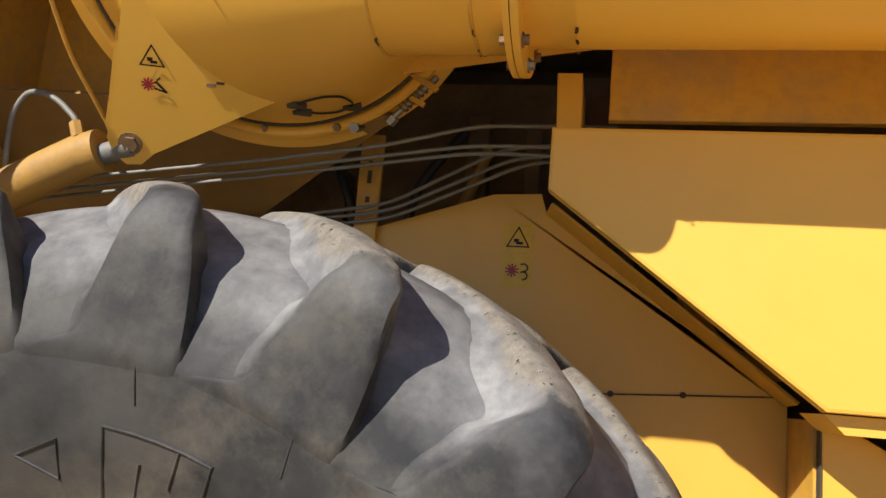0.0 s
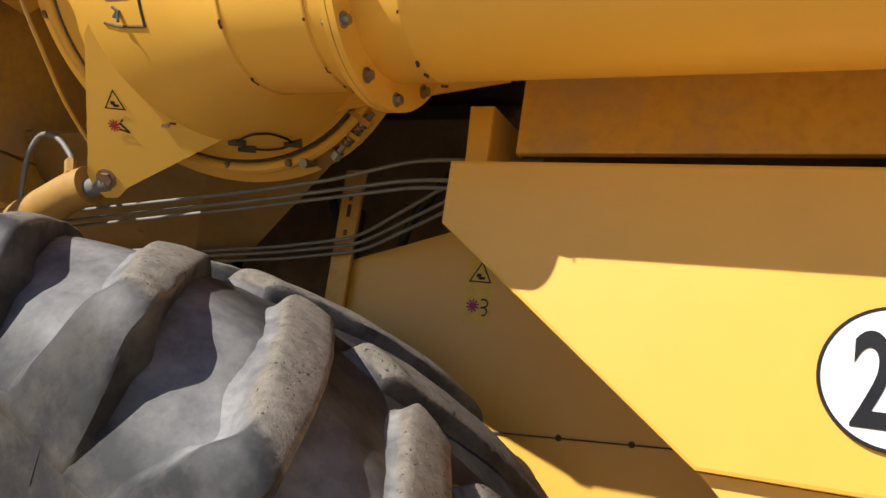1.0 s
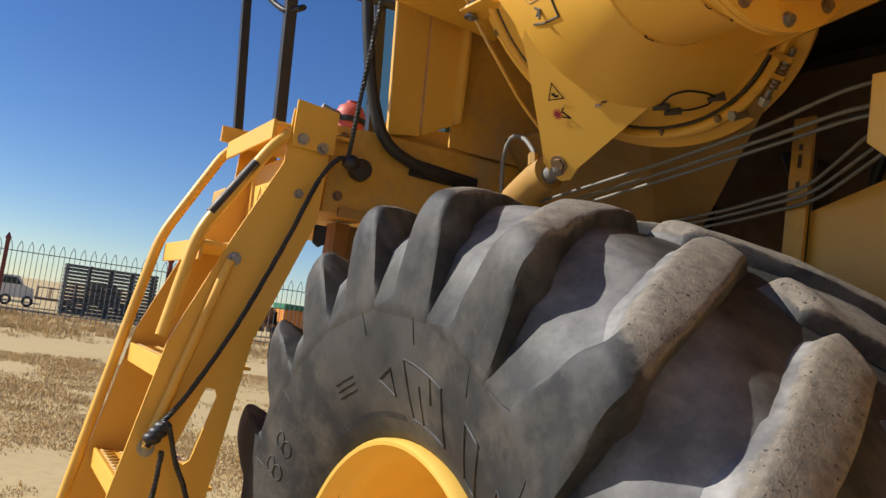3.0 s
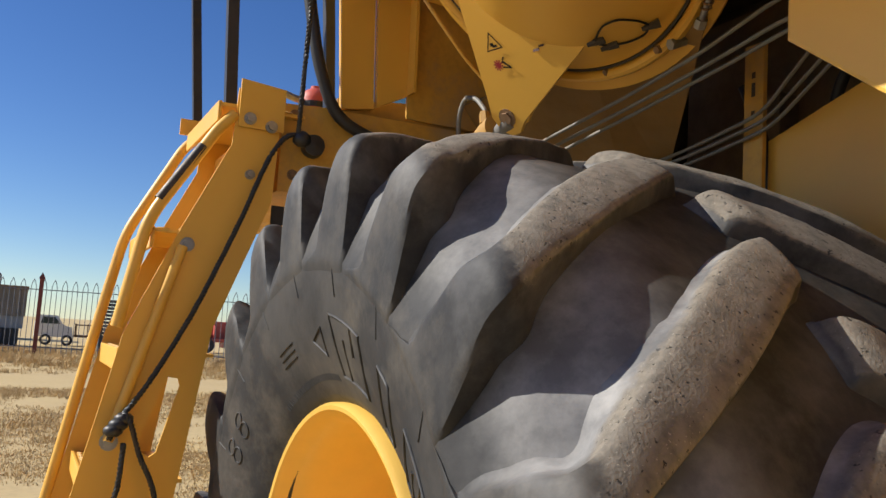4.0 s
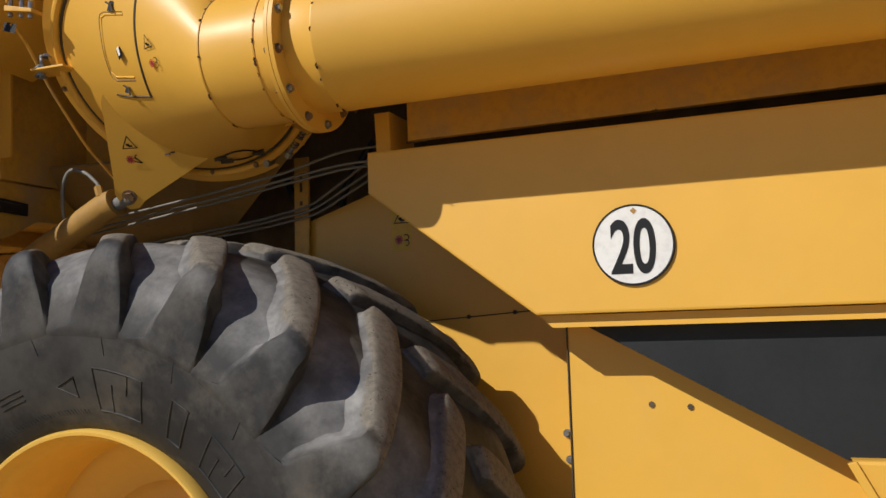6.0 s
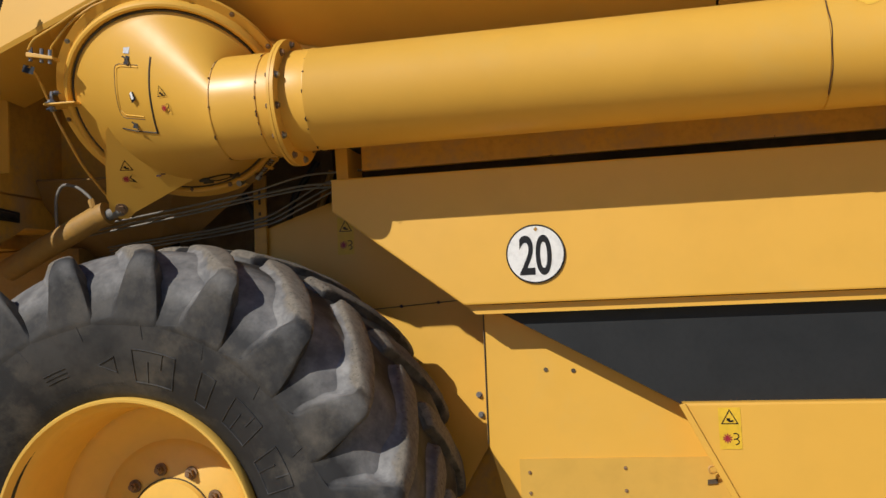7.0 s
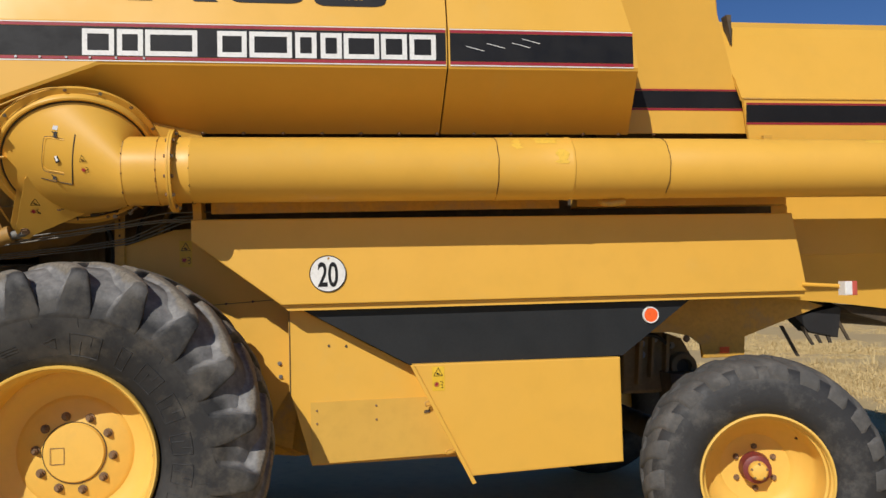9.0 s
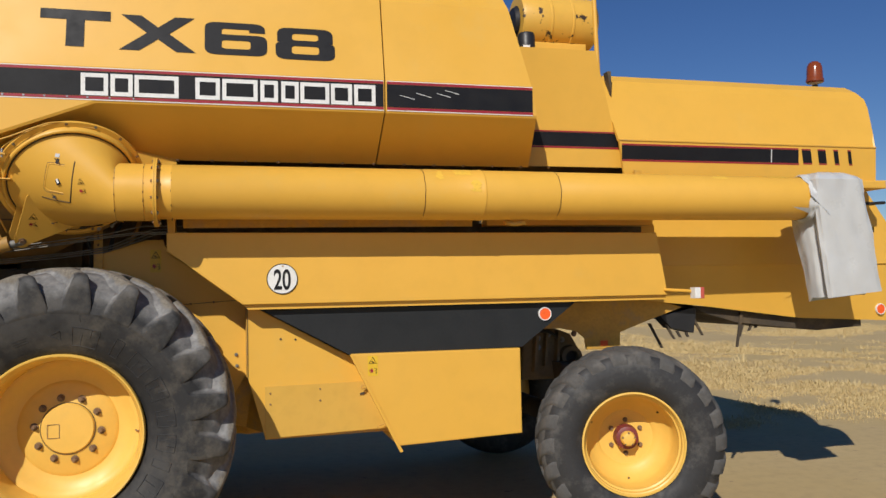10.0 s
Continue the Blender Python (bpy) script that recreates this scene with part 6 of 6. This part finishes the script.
ring_of(bm, (RIM[0] - 0.07, RIM[1] - 0.013, RIM[2] - 0.01), (0, -1, 0), (0, 0, 1), 0.062, 0.075, 0.003, 0, 0.0012)
part("hub_plate", bm, RUST, front_wheel)

# ---------------------------------------------------------------- yard beyond the machine
FENCE_A, FENCE_B = Vector((-36.0, -14.0, 0)), Vector((-26.0, 20.0, 0))
RED_IRON = material("red_oxide_post", (0.20, 0.05, 0.035), 0.7, bump=0.1)
fence = thing("fence", FENCE_A, "tall grey iron fence with arched pales and red posts", "fence")
run = (FENCE_B - FENCE_A).normalized()
length = (FENCE_B - FENCE_A).length
IRON_GREY = material("grey_fence_iron", (0.16, 0.17, 0.19), 0.6, bump=0.05)
pale_mesh = None
for i in range(int(length / 0.355)):
    at = FENCE_A + run * (i * 0.355)
    if pale_mesh is None:
        bm = bmesh.new()
        for s in (-1, 1):
            pipe(bm, [run * (0.088 * s * w) + Vector((0, 0, z)) for w, z in ((1, 0.08), (1, 2.38), (0.93, 2.48), (0.70, 2.58), (0.36, 2.66), (0.02, 2.73))], 0.013, 5)
        ob = part("fence_pale", bm, IRON_GREY)
        pale_mesh = ob.data
    else:
        ob = new("fence_pale", pale_mesh)
    ob.matrix_basis = Matrix.Translation(at)
    ob.parent = fence
    ob.matrix_parent_inverse = fence.matrix_basis.inverted()
for z in (0.30, 2.36):
    bm = bmesh.new()
    pipe(bm, [FENCE_A + Vector((0, 0, z)), FENCE_B + Vector((0, 0, z))], 0.022, 4)
    part("fence_rail", bm, IRON_GREY, fence)
for i in range(6):
    at = FENCE_A + run * (2.9 + i * 5.6)
    bm = bmesh.new()
    pipe(bm, [at, at + Vector((0, 0, 2.74))], 0.10, 4)
    pipe(bm, [at + Vector((0, 0, 2.74)), at + Vector((0, 0, 2.79)), at + Vector((0, 0, 2.98))], [0.14, 0.14, 0.01], 4)
    part("fence_post", bm, RED_IRON, fence, "red fence post")


# stack of dark slats behind the fence
stack = thing("slat_stack", (-42, 4.5, 0), "grey-black stack of slatted pallets", "pallet stack")
slat_mat = material("grey_weathered_slats", (0.09, 0.095, 0.09), 0.85, second=(0.05, 0.055, 0.05), per_object=0.3)
for k in range(14):
    bm = bmesh.new()
    box(bm, -42.6, -41.4, 2.3, 6.5, 0.05 + 0.17 * k, 0.17 + 0.17 * k)
    part("slat", bm, slat_mat, stack)
for y in range(5):
    bm = bmesh.new()
    box(bm, -42.5, -41.5, 2.35 + y, 2.45 + y, 0.0, 2.40)
    part("upright", bm, slat_mat, stack)
# orange and green container
cont = thing("skip_container", (-44, 15.5, 0), "orange skip container with a green top", "container")
bm = bmesh.new()
box(bm, -45, -43, 13.6, 17.2, 0.0, 1.7, 0.05)
skip_paint = material("orange_container_paint", (0.60, 0.22, 0.03), 0.6, bump=0.1)
part("bin", bm, skip_paint, cont)
for y in range(9):
    bm = bmesh.new()
    box(bm, -42.99, -42.94, 13.7 + y * 0.4, 13.8 + y * 0.4, 0.15, 1.65)
    part("rib", bm, skip_paint, cont)
bm = bmesh.new()
box(bm, -45.05, -42.95, 13.55, 17.25, 1.7, 2.0, 0.03)
part("rim", bm, material("green_container_paint", (0.02, 0.16, 0.07), 0.6, bump=0.1), cont)
# curtain-sided trailer body, a higher grey shed behind it and a white truck
shed = thing("trailer_body", (-42, -7.5, 0), "brown-grey curtain-sided trailer body behind the fence", "trailer")
CURTAIN = material("brown_grey_curtain", (0.24, 0.20, 0.15), 0.8, second=(0.16, 0.14, 0.11), scale=1.2, bump=0.1)
bm = bmesh.new()
for k in range(52):
    y = -14.0 + k * 0.252
    bm.faces.new([bm.verts.new(p) for p in ((-41.0 - 0.05 * (k % 2), y, 1.35), (-41.0 - 0.05 * ((k + 1) % 2), y + 0.252, 1.35), (-41.0 - 0.05 * ((k + 1) % 2), y + 0.252, 2.58), (-41.0 - 0.05 * (k % 2), y, 2.58))])
part("curtain", thicken(bm, 0.03), CURTAIN, shed)
bm = bmesh.new()
box(bm, -43.4, -41.1, -14.0, -0.95, 0.8, 2.56, 0.02)
part("body", bm, material("grey_trailer_side", (0.30, 0.31, 0.31), 0.6, second=(0.20, 0.20, 0.20), scale=1.0, bump=0.1), shed)
bm = bmesh.new()
box(bm, -43.5, -40.9, -14.1, -0.85, 2.58, 2.72, 0.02)
part("roof_edge", bm, RUST, shed)
bm = bmesh.new()
box(bm, -43.2, -41.2, -13.8, -1.1, 0.0, 0.8, 0.02)
part("underframe", bm, BLACK_PAINT, shed)
for y in (-12.0, -10.8, -3.4, -2.2):
    part("wheel", lathe(bmesh.new(), [(-0.12, 0.25), (-0.12, 0.48), (0.12, 0.48), (0.12, 0.25)], (-41.0, y, 0.48), "x", 28, closed=True), RUBBER, shed)
back = thing("storage_shed", (-55, -8, 0), "high grey corrugated storage shed", "shed")
bm = bmesh.new()
box(bm, -58, -55, -14.0, -2.45, 0.0, 3.85, 0.03)
for k in range(38):
    box(bm, -55, -54.92, -13.9 + k * 0.302, -13.76 + k * 0.302, 0.1, 3.8)
part("shell", bm, material("grey_corrugated_steel", (0.25, 0.25, 0.25), 0.6, second=(0.16, 0.15, 0.14), scale=1.5, bump=0.1), back)
truck = thing("truck", (-46, 0.9, 0), "white truck parked behind the fence", "truck")
bm = bmesh.new()
slab(bm, [(-2.4, 0.7), (-2.4, 1.9), (-2.1, 2.5), (-0.7, 2.5), (-0.2, 1.7), (0.5, 1.55), (0.6, 0.7)], -1.0, 1.0, 0.06, lambda v: Vector((-42 + v.y, 0.6 + v.x, v.z)))
part("cab", bm, WHITE, truck)
bm = bmesh.new()
slab(bm, [(-1.95, 1.8), (-1.85, 2.35), (-0.85, 2.35), (-0.45, 1.8)], -0.02, 0.02, 0, lambda v: Vector((-40.98 + v.y, 0.6 + v.x, v.z)))
part("window", bm, glass, truck)
bm = bmesh.new()
box(bm, -43, -41, 1.3, 4.6, 0.75, 0.95, 0.02)
for y in (1.4, 2.4, 3.4, 4.4):
    box(bm, -43, -42.9, y, y + 0.08, 0.9, 1.9)
    box(bm, -41.1, -41.0, y, y + 0.08, 0.9, 1.9)
box(bm, -41.08, -41.02, 1.4, 4.5, 1.75, 1.85)
part("flatbed", bm, RUST, truck)
for y in (-0.9, 0.75, 3.6):
    part("wheel", lathe(bmesh.new(), [(-0.12, 0.25), (-0.12, 0.45), (0.12, 0.45), (0.12, 0.25)], (-41.0, y, 0.45), "x", 28, closed=True), RUBBER, truck)
small = Matrix.Translation((-46.0, 0.9, 0)) @ Matrix.Scale(0.60, 4) @ Matrix.Translation((42, -0.4, 0))
for o in truck.children:
    o.data.transform(small)
# rusty machines further right
for i, (y, c) in enumerate(((9.0, RED_PAINT), (21.0, RED_PAINT), (25.0, RUST), (4.6, RUST), (13.0, RUST))):
    mch = thing("parked_implement", (-45, y, 0), "rusty farm implement parked behind the fence", "farm implement", "parked implements")
    bm = bmesh.new()
    box(bm, -46, -44, y - 1.6, y + 1.6, 0.6, 0.8, 0.03)
    for k in range(5):
        box(bm, -45.9, -44.1, y - 1.5 + k * 0.7, y - 1.4 + k * 0.7, 0.3, 1.5, 0.02)
    box(bm, -45.5, -44.5, y - 0.9, y + 0.5, 0.8, 1.7, 0.05)
    part("frame", bm, c, mch)
    for k in (-1.2, 1.2):
        part("wheel", lathe(bmesh.new(), [(-0.1, 0.2), (-0.1, 0.42), (0.1, 0.42), (0.1, 0.2)], (-44.0, y + k, 0.42), "x", 24, closed=True), RUBBER, mch)

# dry grass
def grass(name, spots, seed, label, straw=None):
    rnd = random.Random(seed)
    verts, faces = [], []
    for x0, x1, y0, y1, clumps, tall in spots:
        for _ in range(clumps):
            cx, cy = rnd.uniform(x0, x1), rnd.uniform(y0, y1)
            if noise.noise((cx * 0.3, cy * 0.3, 7)) + 0.6 * noise.noise((cx * 1.1, cy * 1.1, 2)) < rnd.uniform(-0.25, 0.35):
                continue
            h0 = tall * rnd.uniform(0.4, 1.2)
            for _ in range(rnd.randint(7, 14)):
                a, lean = rnd.uniform(0, 6.283), rnd.uniform(0.15, 1.5)
                bx, by = cx + rnd.gauss(0, 0.07), cy + rnd.gauss(0, 0.07)
                h, w = h0 * rnd.uniform(0.4, 1.0), rnd.uniform(0.003, 0.008) * (0.8 + 2 * tall)
                dx, dy = math.cos(a) * lean * h, math.sin(a) * lean * h
                px, py = -math.sin(a) * w, math.cos(a) * w
                k = len(verts)
                verts += [(bx - px, by - py, -0.02), (bx + px, by + py, -0.02), (bx + dx * 0.5 + px * 0.7, by + dy * 0.5 + py * 0.7, h * 0.6), (bx + dx * 0.5 - px * 0.7, by + dy * 0.5 - py * 0.7, h * 0.6), (bx + dx, by + dy, h)]
                faces += [(k, k + 1, k + 2, k + 3), (k + 3, k + 2, k + 4)]
    me = bpy.data.meshes.new(name)
    me.from_pydata(verts, [], faces)
    m = straw or bpy.data.materials.get("dry_straw_grass") or material("dry_straw_grass", (0.64, 0.485, 0.23), 0.85, second=(0.50, 0.36, 0.155), scale=1.5, bump=0)
    me.materials.append(m)
    return tagged(new(name, me), label, "grass", kind="stuff")


GOLDEN = material("golden_dry_grass", (0.58, 0.41, 0.19), 0.85, second=(0.44, 0.29, 0.12), scale=0.8, bump=0)
grass("dry_grass", [(-35.5, -25, -14, 22, 16000, 0.30), (-25, -21, -12, 20, 3500, 0.16), (-17, -9, -9, 12, 30000, 0.06), (-9, -3.2, -7, 8, 30000, 0.028)], 3, "golden dry grass along the fence", GOLDEN)
grass("dry_grass", [(4.6, 26, 3.0, 26, 52000, 0.035), (4.8, 14, 3.2, 13, 30000, 0.045), (6, 14, 5.5, 14, 1500, 0.12), (5, 48, 20, 52, 20000, 0.08), (9, 40, 9, 40, 3000, 0.15), (6.5, 30, 6, 30, 90, 0.30), (9, 12, 9, 12, 12, 0.34)], 5, "dry straw grass on the field")
grass("low_weeds", [(-7, -3, -6, 7, 500, 0.06)], 9, "sparse low dry weeds on bare ground")
